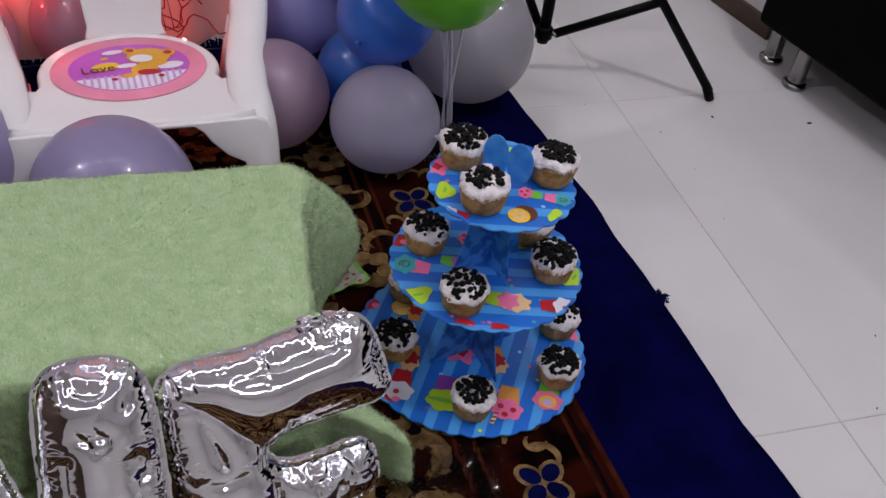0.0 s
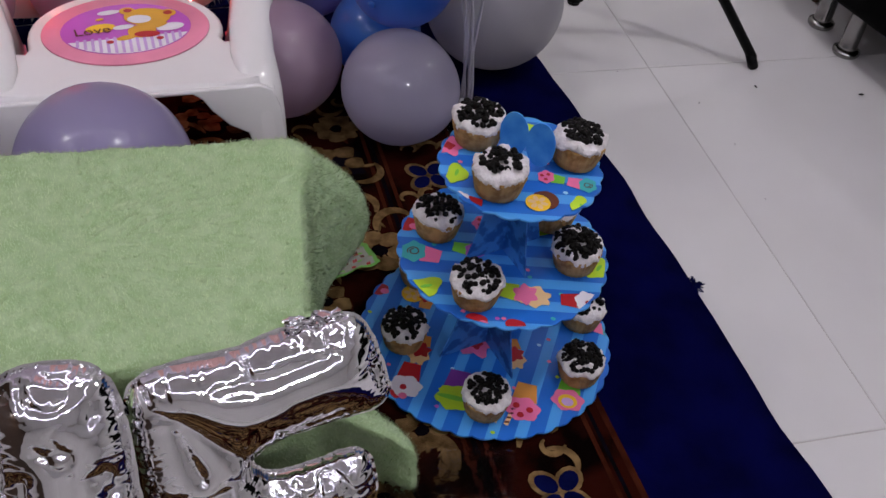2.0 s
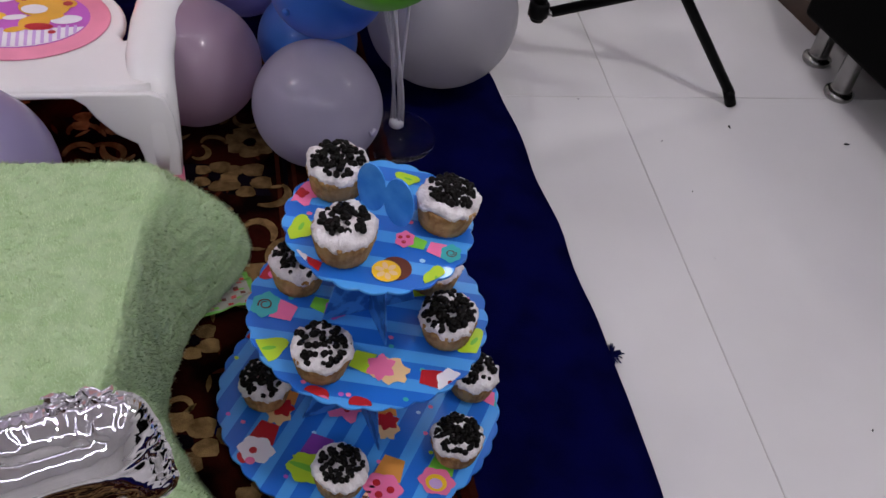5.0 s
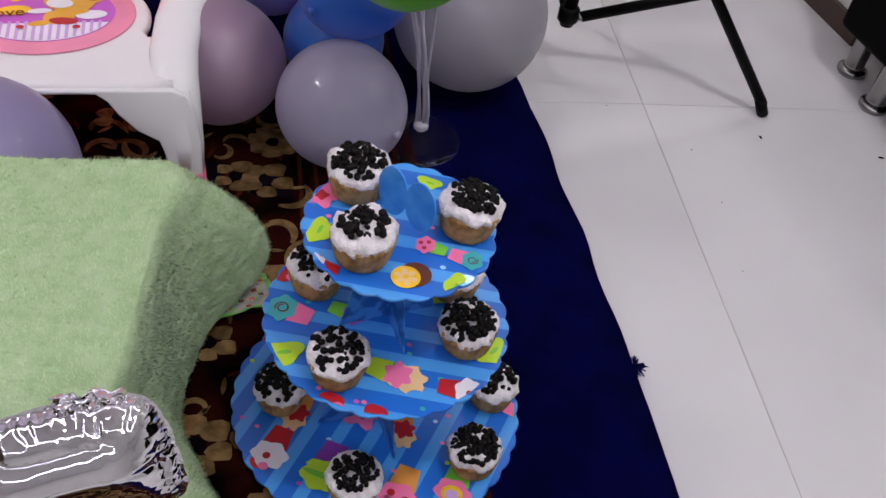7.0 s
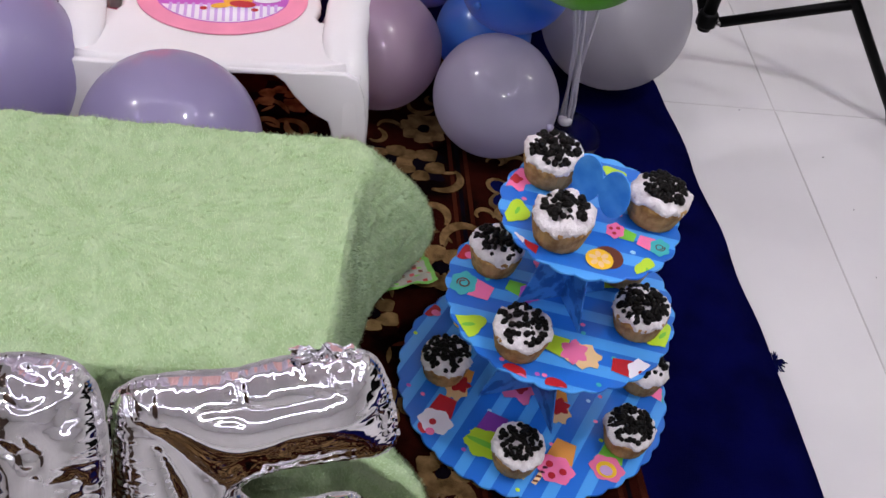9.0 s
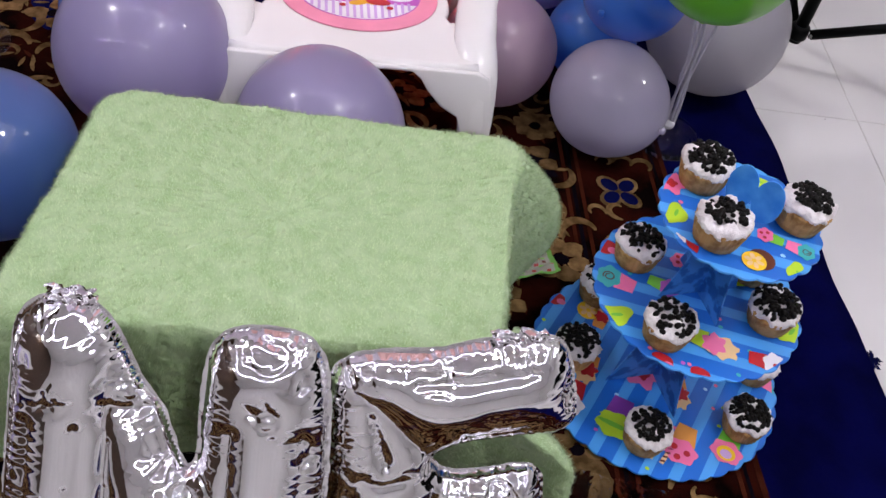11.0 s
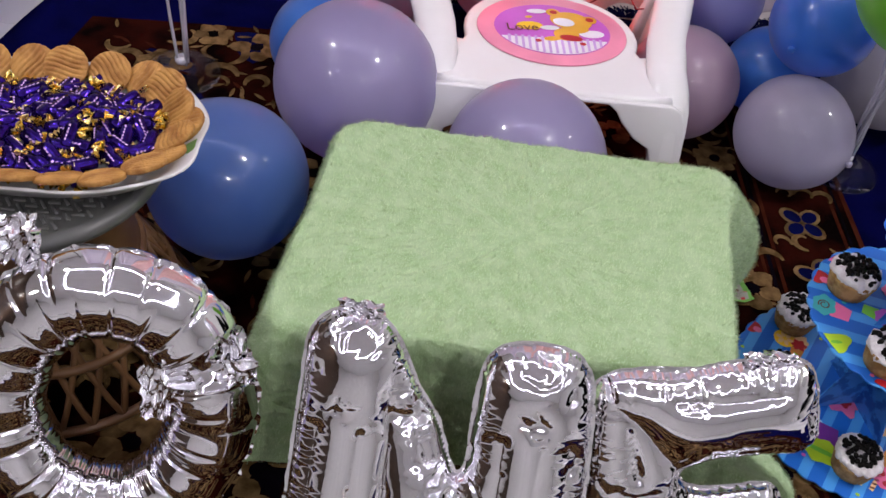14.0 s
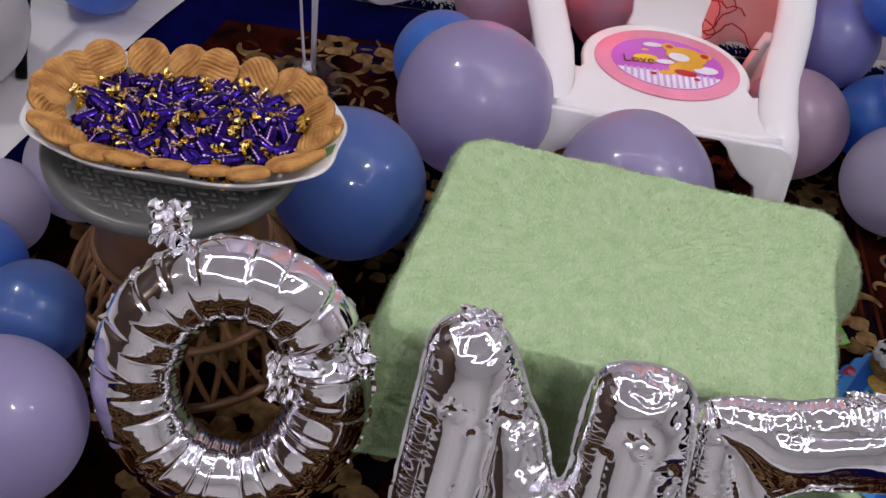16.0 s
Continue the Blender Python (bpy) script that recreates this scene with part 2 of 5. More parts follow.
def tube(points, radius, seg=10, bm=None, flat=1.0, up=(0, 0, 1), cap=True):
    """A round or flattened bar along points; radius may be a list."""
    bm = bm or bmesh.new()
    pts = [Vector(p) for p in points]
    rad = radius if isinstance(radius, (list, tuple)) else [radius] * len(pts)
    rings = []
    for i, p in enumerate(pts):
        d = (pts[min(i + 1, len(pts) - 1)] - pts[max(i - 1, 0)]).normalized()
        ref = Vector(up)
        if abs(d.dot(ref)) > 0.97:
            ref = Vector((0, 1, 0)) if abs(d.y) < 0.9 else Vector((1, 0, 0))
        s = d.cross(ref).normalized()
        t = s.cross(d).normalized()
        rings.append([bm.verts.new(p + s * rad[i] * math.cos(2 * math.pi * k / seg) + t * rad[i] * flat * math.sin(2 * math.pi * k / seg)) for k in range(seg)])
    for p, q in zip(rings, rings[1:]):
        for k in range(seg):
            bm.faces.new((p[k], p[(k + 1) % seg], q[(k + 1) % seg], q[k]))
    if cap:
        bm.faces.new(rings[0][::-1])
        bm.faces.new(rings[-1])
    return bm


def slab(outline, z0, z1, bevel=0.0, seg=2, bm=None):
    """An outline in the plane, drawn up from z0 to z1 with rounded edges."""
    own = bmesh.new()
    low = [own.verts.new((x, y, z0)) for x, y in outline]
    f = own.faces.new(low)
    up = bmesh.ops.extrude_face_region(own, geom=[f])
    bmesh.ops.translate(own, verts=[v for v in up["geom"] if isinstance(v, bmesh.types.BMVert)], vec=(0, 0, z1 - z0))
    if bevel:
        edges = [e for e in own.edges if abs(e.verts[0].co.z - e.verts[1].co.z) < 1e-6]
        bmesh.ops.bevel(own, geom=edges, offset=bevel, segments=seg, affect="EDGES", profile=0.5)
    bmesh.ops.recalc_face_normals(own, faces=own.faces)
    return merge(bm, own) if bm is not None else own


def box(cx, cy, cz, sx, sy, sz, bevel=0.0, seg=2):
    bm = bmesh.new()
    bmesh.ops.create_cube(bm, size=1, matrix=Matrix.Translation((cx, cy, cz)) @ Matrix.Diagonal((sx, sy, sz, 1)))
    if bevel:
        bmesh.ops.bevel(bm, geom=list(bm.edges), offset=bevel, segments=seg, affect="EDGES", profile=0.5)
    return bm


def merge(into, other, m=None):
    """Adds other to into, and frees other."""
    if m is not None:
        bmesh.ops.transform(other, matrix=m, verts=other.verts)
    me = bpy.data.meshes.new("tmp")
    other.to_mesh(me)
    other.free()
    into.from_mesh(me)
    bpy.data.meshes.remove(me)
    return into


def ellipse(a, b, n=32, cx=0, cy=0, rot=0.0):
    c, s = math.cos(rot), math.sin(rot)
    return [(cx + a * math.cos(t) * c - b * math.sin(t) * s, cy + a * math.cos(t) * s + b * math.sin(t) * c) for t in (2 * math.pi * k / n for k in range(n))]


def poly(outline, z=0.0, bm=None, index=0):
    bm = bm or bmesh.new()
    f = bm.faces.new([bm.verts.new((x, y, z)) for x, y in outline])
    f.material_index = index
    return bm


def ribbon(points, widths, z=0.0, bm=None, index=0):
    """A flat stroke of varying width."""
    bm = bm or bmesh.new()
    row = []
    for i, p in enumerate(points):
        a, b = Vector(points[max(i - 1, 0)]), Vector(points[min(i + 1, len(points) - 1)])
        d = (b - a).normalized()
        n = Vector((-d.y, d.x)) * widths[i] / 2
        row.append((bm.verts.new((p[0] + n.x, p[1] + n.y, z)), bm.verts.new((p[0] - n.x, p[1] - n.y, z))))
    for p, q in zip(row, row[1:]):
        bm.faces.new((p[0], p[1], q[1], q[0])).material_index = index
    return bm


def rounded(a, b, r, n=8):
    """A rounded rectangle's outline, counter-clockwise."""
    out = []
    for cx, cy, s in ((a - r, b - r, 0), (-a + r, b - r, 90), (-a + r, -b + r, 180), (a - r, -b + r, 270)):
        out += [(cx + r * math.cos(radians(s + 90 * k / n)), cy + r * math.sin(radians(s + 90 * k / n))) for k in range(n + 1)]
    return out


# ---- room ----
GRID = Vector((0.436, -0.9)).normalized()
SIDE = Vector((0.9, 0.436)).normalized()
GRID_ANGLE = math.degrees(math.atan2(SIDE.y, SIDE.x))
TILE_SIZE = 0.8
CROSS = Vector((0.217, 1.812))
ROOM = pose(CROSS.x, CROSS.y, 0, 0, 0, GRID_ANGLE)
X0, X1, Y0, Y1 = -4.0, 3.2, -5.6, 1.6

floor = part("floor", box((X0 + X1) / 2, (Y0 + Y1) / 2, -0.0592, X1 - X0, Y1 - Y0, 0.116), GROUT, m=ROOM, kind="structure", smooth=False)
tagged(floor, "glossy white square floor tiles with thin dark joints", "floor")
ceiling = part("ceiling", box((X0 + X1) / 2, (Y0 + Y1) / 2, CEILING + 0.05, X1 - X0 + 0.3, Y1 - Y0 + 0.3, 0.1), CEILPAINT, m=ROOM, kind="structure", smooth=False)
tagged(ceiling, "plain white painted ceiling", "ceiling")
WALLS = (("wall_north", (X0 + X1) / 2, Y1 + 0.075, X1 - X0 + 0.3, 0.15), ("wall_south", (X0 + X1) / 2, Y0 - 0.075, X1 - X0 + 0.3, 0.15),
         ("wall_west", X0 - 0.075, (Y0 + Y1) / 2, 0.15, Y1 - Y0), ("wall_east", X1 + 0.075, (Y0 + Y1) / 2, 0.15, Y1 - Y0))
for name, cx, cy, sx, sy in WALLS:
    # Unseen west wall, coloured dark to put dark reflections into the foil letters.
    dark = name == "wall_west"
    w = part(name, box(cx, cy, CEILING / 2, sx, sy, CEILING - 0.004), DARKWALL if dark else WALLPAINT, m=ROOM, kind="structure", smooth=False)
    tagged(w, "unseen brown wall, darkened for reflections in the foil" if dark else "plain cream painted wall", "wall")

# A pillar beside the sofa, with its dark skirting
NIB = pose(0.4375, 2.3225, 0, 0, 0, 37.9)
nib = part("wall_pillar", box(0.16, 0, CEILING / 2, 0.32, 0.349, CEILING - 0.004, 0.003), WALLPAINT, m=NIB, kind="structure", smooth=False)
tagged(nib, "cream painted pillar beside the black sofa", "wall")
skirt = part("baseboard", box(-0.006, 0, 0.022, 0.012, 0.349, 0.044, 0.002), BROWNWOOD, m=NIB, kind="structure", smooth=False)
tagged(skirt, "dark brown skirting along the cream wall", "baseboard")

for n, (lx, ly, watts) in enumerate(LAMPS):
    lamp = thing("ceiling_light", pose(lx, ly, CEILING), "round white recessed ceiling downlight switched on, inferred or added", "ceiling light", "ceiling downlights")
    part("rim", lathe([(0.12, -0.001), (0.12, -0.012), (0.105, -0.016), (0.1, -0.004)], 28, cap=False), PLASTIC, lamp)
    part("diffuser", lathe([(0.1, -0.004), (0.06, -0.005), (0.001, -0.005)], 28), LAMPGLOW, lamp, "glowing white diffuser")
    light = bpy.data.lights.new("downlight", "AREA")
    light.shape, light.size, light.energy, light.color = "DISK", 0.2, watts, (1.0, 0.975, 0.965)
    lo = new("downlight", light)
    lo.matrix_basis = pose(lx, ly, CEILING - 0.03)

LEDSTRIP = mat("violet_led_strip", (0.8, 0.76, 1.0), (0.84, 0.8, 1.0), glow=15.0)
for cx, cy, sx, sy in ((-0.9, -0.4, 3.4, 0.06), (-0.9, -3.0, 3.4, 0.06), (-2.57, -1.7, 0.06, 2.54), (0.77, -1.7, 0.06, 2.54)):
    strip = part("led_strip", box(cx, cy, CEILING - 0.012, sx, sy, 0.016, 0.003), LEDSTRIP, m=ROOM)
    tagged(strip, "glowing violet light strip on the white ceiling", "light strip", "ceiling light strips")

# ---- carpet ----
TR, D1 = Vector((-0.13, 1.975)), Vector((0.5196, -0.8544))
D2 = Vector((-0.8544, -0.5196))
CARPET_L, CARPET_W = 2.35, 1.47


def on_carpet(s, w):
    """s along the long edge from the far corner, w across from the edge that borders the tiles."""
    lean = -0.31 * s * min(1.0, max(0.0, w / CARPET_W))
    bow = 0.016 * math.sin(math.pi * min(1.0, max(0.0, s / 0.86))) * max(0.0, 1 - w / 0.17)
    p = TR + D1 * s + D2 * (w - lean - bow)
    return p.x, p.y


def carpet_sheet(s0, s1, w0, w1, z, step=0.03, wobble=0.0, bm=None):
    bm = bm or bmesh.new()
    ns, nw = max(2, int((s1 - s0) / step)), max(2, int((w1 - w0) / step))
    rows = []
    for i in range(ns + 1):
        row = []
        for j in range(nw + 1):
            s, w = s0 + (s1 - s0) * i / ns, w0 + (w1 - w0) * j / nw
            edge = wobble * (noise.noise((s * 3.1, w * 3.1, 2.0)) + 0.5 * noise.noise((s * 9.0, w * 9.0, 5.0)))
            x, y = on_carpet(s + (edge if i in (0, ns) else 0), w + (edge if j in (0, nw) else 0))
            row.append(bm.verts.new((x, y, z + 0.0012 * noise.noise((x * 7, y * 7, 0)))))
        rows.append(row)
    for p, q in zip(rows, rows[1:]):
        for j in range(nw):
            bm.faces.new((p[j], q[j], q[j + 1], p[j + 1]))
    return bm


carpet = thing("carpet", pose(0, 0, 0), "dark red carpet with gold flowers and a wide navy border", "carpet")
body = carpet_sheet(0, CARPET_L, 0, CARPET_W, 0.009, wobble=0.014)
rim = [e for e in body.edges if e.is_boundary]
ext = bmesh.ops.extrude_edge_only(body, edges=rim)
bmesh.ops.translate(body, verts=[v for v in ext["geom"] if isinstance(v, bmesh.types.BMVert)], vec=(0, 0, -0.0085))
bmesh.ops.recalc_face_normals(body, faces=body.faces)
part("border", body, NAVY, carpet, "plain navy blue pile border")
part("field", carpet_sheet(0.13, CARPET_L - 0.15, 0.175, CARPET_W - 0.1, 0.0115), MAROON, carpet, "dark maroon pile field")


def line_on_carpet(bm, w, width, z, index, s0=0.13, s1=CARPET_L - 0.15):
    n = 60
    pts = [on_carpet(s0 + (s1 - s0) * i / n, w) for i in range(n + 1)]
    ribbon(pts, [width] * (n + 1), z, bm, index)


def flower(bm, x, y, r, z, rng, petals=5, index=0, hollow=True):
    """A ring of petals woven in gold round a dark heart."""
    a0 = rng.random() * 6.28
    for k in range(petals):
        if hollow and rng.random() < 0.12:
            continue
        a = a0 + 2 * math.pi * k / petals
        c = (x + 0.72 * r * math.cos(a), y + 0.72 * r * math.sin(a))
        pr = r * rng.uniform(0.34, 0.46)
        out = [(c[0] + pr * (1 + 0.18 * math.sin(3 * t + k)) * math.cos(t) * 1.1, c[1] + pr * (1 + 0.18 * math.sin(2 * t)) * math.sin(t)) for t in (2 * math.pi * i / 12 for i in range(12))]
        poly(out, z + 0.00005 * k, bm, index)
    poly(ellipse(r * 0.33, r * 0.27, 10, x, y, a0), z + 0.0006, bm, 2)


def curl(bm, x, y, size, z, rng, index=0):
    """A tapering scroll."""
    a0, turn = rng.random() * 6.28, rng.choice((-1, 1)) * rng.uniform(2.4, 4.6)
    pts, px, py = [], x, y
    n = 14
    for i in range(n):
        a = a0 + turn * (i / n) ** 1.4
        px, py = px + size / n * 1.6 * math.cos(a), py + size / n * 1.6 * math.sin(a)
        pts.append((px, py))
    ribbon(pts, [size * 0.2 * (0.25 + math.sin(math.pi * min(1, (i + 1) / n * 0.95))) for i in range(n)], z, bm, index)


rng = random.Random(11)
motif = bmesh.new()
for w, width, idx in ((0.178, 0.008, 3), (0.192, 0.005, 2), (0.2, 0.006, 3), (0.305, 0.006, 3), (0.316, 0.006, 2), (0.325, 0.006, 3)):
    line_on_carpet(motif, w, width, 0.0128, idx)
s = 0.2
while s < CARPET_L - 0.25:
    # the band of blue quatrefoils outlined in gold
    x, y = on_carpet(s, 0.253)
    a = rng.uniform(0, 1.5)
    for k in range(4):
        t = a + k * math.pi / 2
        poly(ellipse(0.021, 0.016, 12, x + 0.02 * math.cos(t), y + 0.02 * math.sin(t), t), 0.0131 + 0.0001 * k, motif, 0)
    for k in range(4):
        t = a + k * math.pi / 2
        poly(ellipse(0.015, 0.011, 12, x + 0.019 * math.cos(t), y + 0.019 * math.sin(t), t), 0.0139 + 0.0001 * k, motif, 1)
    for k in range(3):
        cx, cy = on_carpet(s + 0.055 + rng.uniform(-0.008, 0.008), 0.228 + 0.025 * k)
        curl(motif, cx, cy, rng.uniform(0.03, 0.05), 0.0133 + 0.0002 * k, rng)
    s += 0.112
for i in range(29):
    for j in range(15):
        s, w = 0.18 + i * 0.072 + rng.uniform(-0.026, 0.026), 0.355 + j * 0.072 + rng.uniform(-0.026, 0.026)
        if s > CARPET_L - 0.2 or w > CARPET_W - 0.13:
            continue
        x, y = on_carpet(s, w)
        kind = rng.random()
        if kind < 0.3:
            poly([(x + 0.045 * (1 + 0.35 * math.sin(3 * t + i)) * math.cos(t), y + 0.032 * (1 + 0.3 * math.sin(2 * t + j)) * math.sin(t)) for t in (2 * math.pi * k / 16 for k in range(16))], 0.0124 + 0.00005 * (i % 5), motif, rng.choice((1, 2, 2)))
        if kind < 0.55:
            flower(motif, x, y, rng.uniform(0.026, 0.042), 0.0136 + 0.0001 * (j % 4), rng, rng.choice((5, 6, 7)))
        else:
            for k in range(2):
                curl(motif, x + rng.uniform(-0.03, 0.03), y + rng.uniform(-0.03, 0.03), rng.uniform(0.03, 0.065), 0.0133 + 0.0002 * k + 0.0001 * (j % 3), rng)
        for k in range(3):
            a = rng.random() * 6.28
            cx, cy = x + rng.uniform(-0.045, 0.045), y + rng.uniform(-0.045, 0.045)
            ribbon([(cx + q * math.cos(a), cy + q * math.sin(a)) for q in (-0.012, -0.004, 0.004, 0.012)], [0.0015, 0.006, 0.006, 0.001], 0.0132 + 0.0001 * k, motif, rng.choice((0, 0, 3)))
part("woven_pattern", motif, [GOLD, PILEBLUE, DARKPILE, RUST], carpet, "woven gold flowers, scrolls and blue buds", smooth=False, kind="stuff")
tassel = bmesh.new()
for k in range(16):
    a = radians(rng.uniform(-70, 110))
    tube([(0, 0, 0), (0.007 * math.cos(a), 0.007 * math.sin(a), rng.uniform(0.002, 0.006)), (rng.uniform(0.011, 0.02) * math.cos(a), 0.016 * math.sin(a), rng.uniform(-0.002, 0.006))], [0.0016, 0.0014, 0.0008], 5, tassel)
part("tassel", tassel, PILEBLUE, carpet, "frayed navy tassel at the carpet edge", m=pose(0.312, 1.262, 0.007))
fringe = bmesh.new()
for k in range(560):
    x, y = on_carpet(-0.004, 0.02 + 1.43 * k / 560)
    tube([(x, y, 0.008), (x - 0.012 * D1.x + rng.uniform(-0.006, 0.006), y - 0.02 * D1.y, rng.uniform(0.004, 0.014)), (x - 0.03 * D1.x + rng.uniform(-0.01, 0.01), y - 0.032 * D1.y, rng.uniform(0.002, 0.012))], [0.0022, 0.002, 0.001], 4, fringe)
part("fringe", fringe, PILEBLUE, carpet, "navy yarn fringe", kind="stuff")

# ---- covered table ----
TABLE = pose(-0.378, 0.872, 0, 0, 0, 23.5)
TA, TB, TOP_Z = 0.236, 0.156, 0.232
table = thing("covered_table", TABLE, "low table hidden under a pale green fleece towel", "table")
part("tabletop", box(0, 0, 0.205, 2 * TA - 0.03, 2 * TB - 0.03, 0.03, 0.006), BROWNWOOD, table)
for sx in (-1, 1):
    for sy in (-1, 1):
        part("leg", box(sx * (TA - 0.05), sy * (TB - 0.05), 0.104, 0.03, 0.03, 0.172, 0.003), BROWNWOOD, table)
towel = thing("towel", TABLE, "pale green fleece towel draped over the low table", "towel")


def towel_edge(n=224):
    """The towel's outline at the table's edge with outward directions, evenly by angle."""
    out = []
    for x, y in rounded(TA, TB, 0.03, 10):
        # the cloth narrows towards the back and its sides run slightly askew
        fx, fy = (x / TA + 1) / 2, (y / TB + 1) / 2
        out.append(((-0.246 + 0.03 * fy) * (1 - fx) + (0.224 + 0.02 * fy) * fx, (-0.164 + 0.012 * fx) * (1 - fy) + (0.155 + 0.007 * fx) * fy))
    pts = [Vector(p) for p in out] + [Vector(out[0])]
    length = [0.0]
    for a, b in zip(pts, pts[1:]):
        length.append(length[-1] + (b - a).length)
    res = []
    k = 0
    for i in range(n):
        d = length[-1] * i / n
        while length[k + 1] < d:
            k += 1
        f = (d - length[k]) / (length[k + 1] - length[k])
        res.append(pts[k].lerp(pts[k + 1], f))
    nor = []
    for i in range(n):
        t = (res[(i + 1) % n] - res[i - 1]).normalized()
        nor.append(Vector((t.y, -t.x)))
    return res, nor


def near(p, q, r):
    return math.exp(-((p - Vector(q)).length / r) ** 2)


edge, outward = towel_edge()
bm = bmesh.new()
rings = []
NTOP = 14
for i in range(1, NTOP + 1):
    f = (i / NTOP) ** 0.8
    rings.append([bm.verts.new((p.x * f, p.y * f, TOP_Z + 0.0015 * noise.noise((p.x * f * 6, p.y * f * 6, 1.0)))) for p in edge])
centre = bm.verts.new((0, 0, TOP_Z))
for k in range(len(edge)):
    bm.faces.new((centre, rings[0][k], rings[0][(k + 1) % len(edge)]))
NS = 26
for j in range(1, NS + 1):
    h = j / NS
    ring = []
    for k, (p, o) in enumerate(zip(edge, outward)):
        rb, rf = near(p, (TA + 0.004, TB + 0.004), 0.052), near(p, (TA - 0.01, -TB), 0.075)
        lf, lb = near(p, (-TA, -TB), 0.08), near(p, (-TA, TB), 0.07)
        along = 60 * k / len(edge)
        flank = min(1.0, max(0.0, (p.x - 0.17) / 0.05)) * (1 - rf)
        fold = (0.012 * noise.noise((along * 0.55, h * 0.8, 4.0)) + 0.003 * noise.noise((along * 1.3, h * 1.5, 9.0))) * (1 - 0.75 * flank)
        drop = (TOP_Z - 0.03) + 0.02 * noise.noise((along * 0.4, 0, 12.0)) - 0.03 * rb
        bend = math.sin(min(1.0, h * 7) * math.pi / 2)
        off = 0.0125 * bend + fold * h ** 0.7 * 1.6 + 0.014 * flank * h
        v = Vector((p.x, p.y)) + o * off
        ear = math.sin(math.pi / 2 * min(1.0, h / 0.85)) ** 0.9 if h < 0.85 else 1 - 0.5 * ((h - 0.85) / 0.15) ** 2
        spread = math.sin(math.pi / 2 * min(1.0, max(0.0, h - 0.3) / 0.5)) ** 1.4
        v += Vector((0.92, 0.4)) * 0.096 * rb * ear + Vector((1, 0)) * 0.118 * rf * spread
        v += Vector((0, -1)) * (0.06 * rf + 0.04 * lf) * h + Vector((-1, 0)) * (0.06 * lf + 0.05 * lb) * h
        # a deep pleat beside the spread corner
        v += Vector((-0.2, 1)) * 0.05 * near(p, (TA - 0.045, -TB), 0.024) * h ** 0.8
        z = TOP_Z - 0.014 * (1 - math.cos(min(1.0, h * 7) * math.pi / 2)) - drop * max(0.0, h - 0.06) / 0.94
        ring.append(bm.verts.new((v.x, v.y, max(0.02, z))))
    rings.append(ring)
for p, q in zip(rings, rings[1:]):
    n = len(p)
    for k in range(n):
        bm.faces.new((p[k], q[k], q[(k + 1) % n], p[(k + 1) % n]))
bm.normal_update()
bmesh.ops.recalc_face_normals(bm, faces=bm.faces)
# soft lumpy nap, then short fine fleece hairs over the whole cloth
bmesh.ops.subdivide_edges(bm, edges=bm.edges[:], cuts=2, use_grid_fill=True, smooth=0.0)
bm.normal_update()
for v in bm.verts:
    c = v.co
    v.co = c + v.normal * (0.0018 * noise.noise(c * 80) + 0.0018 * noise.noise(c * 190))
bm.normal_update()
faces = list(bm.faces)
areas = np.array([f.calc_area() for f in faces])
gen = np.random.default_rng(5)
pick = gen.choice(len(faces), 130000, p=areas / areas.sum())
verts, tris, soft = [], [], []
for fi in pick:
    f = faces[fi]
    u, v = float(gen.random()), float(gen.random())
    p = [q.co for q in f.verts]
    if len(p) == 4:
        c = p[0].lerp(p[1], u).lerp(p[3].lerp(p[2], u), v)
    else:
        c = p[0].lerp(p[1], u).lerp(p[2], v)
    nrm = f.normal
    if nrm.z < -0.2:
        continue
    d = Vector(gen.normal(0, 1, 3))
    t = (d - nrm * d.dot(nrm)).normalized()
    tip = c + nrm * float(gen.uniform(0.0016, 0.0056)) + t * float(gen.uniform(0.0008, 0.0032))
    s_ = nrm.cross(t) * 0.0003
    b0 = len(verts)
    verts += [c + s_, c - s_, tip]
    soft += [tuple((nrm + t * 0.14).normalized())] * 3
    tris.append((b0, b0 + 1, b0 + 2))
part("cloth", bm, TOWEL, towel)
me = bpy.data.meshes.new("fleece")
me.from_pydata(verts, [], tris)
me.materials.append(TUFT)
me.polygons.foreach_set("use_smooth", [True] * len(me.polygons))
me.normals_split_custom_set_from_vertices(soft)
pile = new("fleece", me)
pile.parent = towel
tagged(pile, "short fuzzy fleece pile", kind="stuff")

# ---- cupcake stand ----
STAND = pose(0.051, 1.065, 0)
stand = thing("cupcake_stand", STAND, "three-tier blue striped card cupcake stand with sweet prints", "cake stand")


def scalloped(r, lobes):
    return [((r - 0.0022 + 0.0034 * abs(math.sin(lobes * t / 2))) * math.cos(t), (r - 0.0022 + 0.0034 * abs(math.sin(lobes * t / 2))) * math.sin(t)) for t in (2 * math.pi * k / (lobes * 8) for k in range(lobes * 8))]


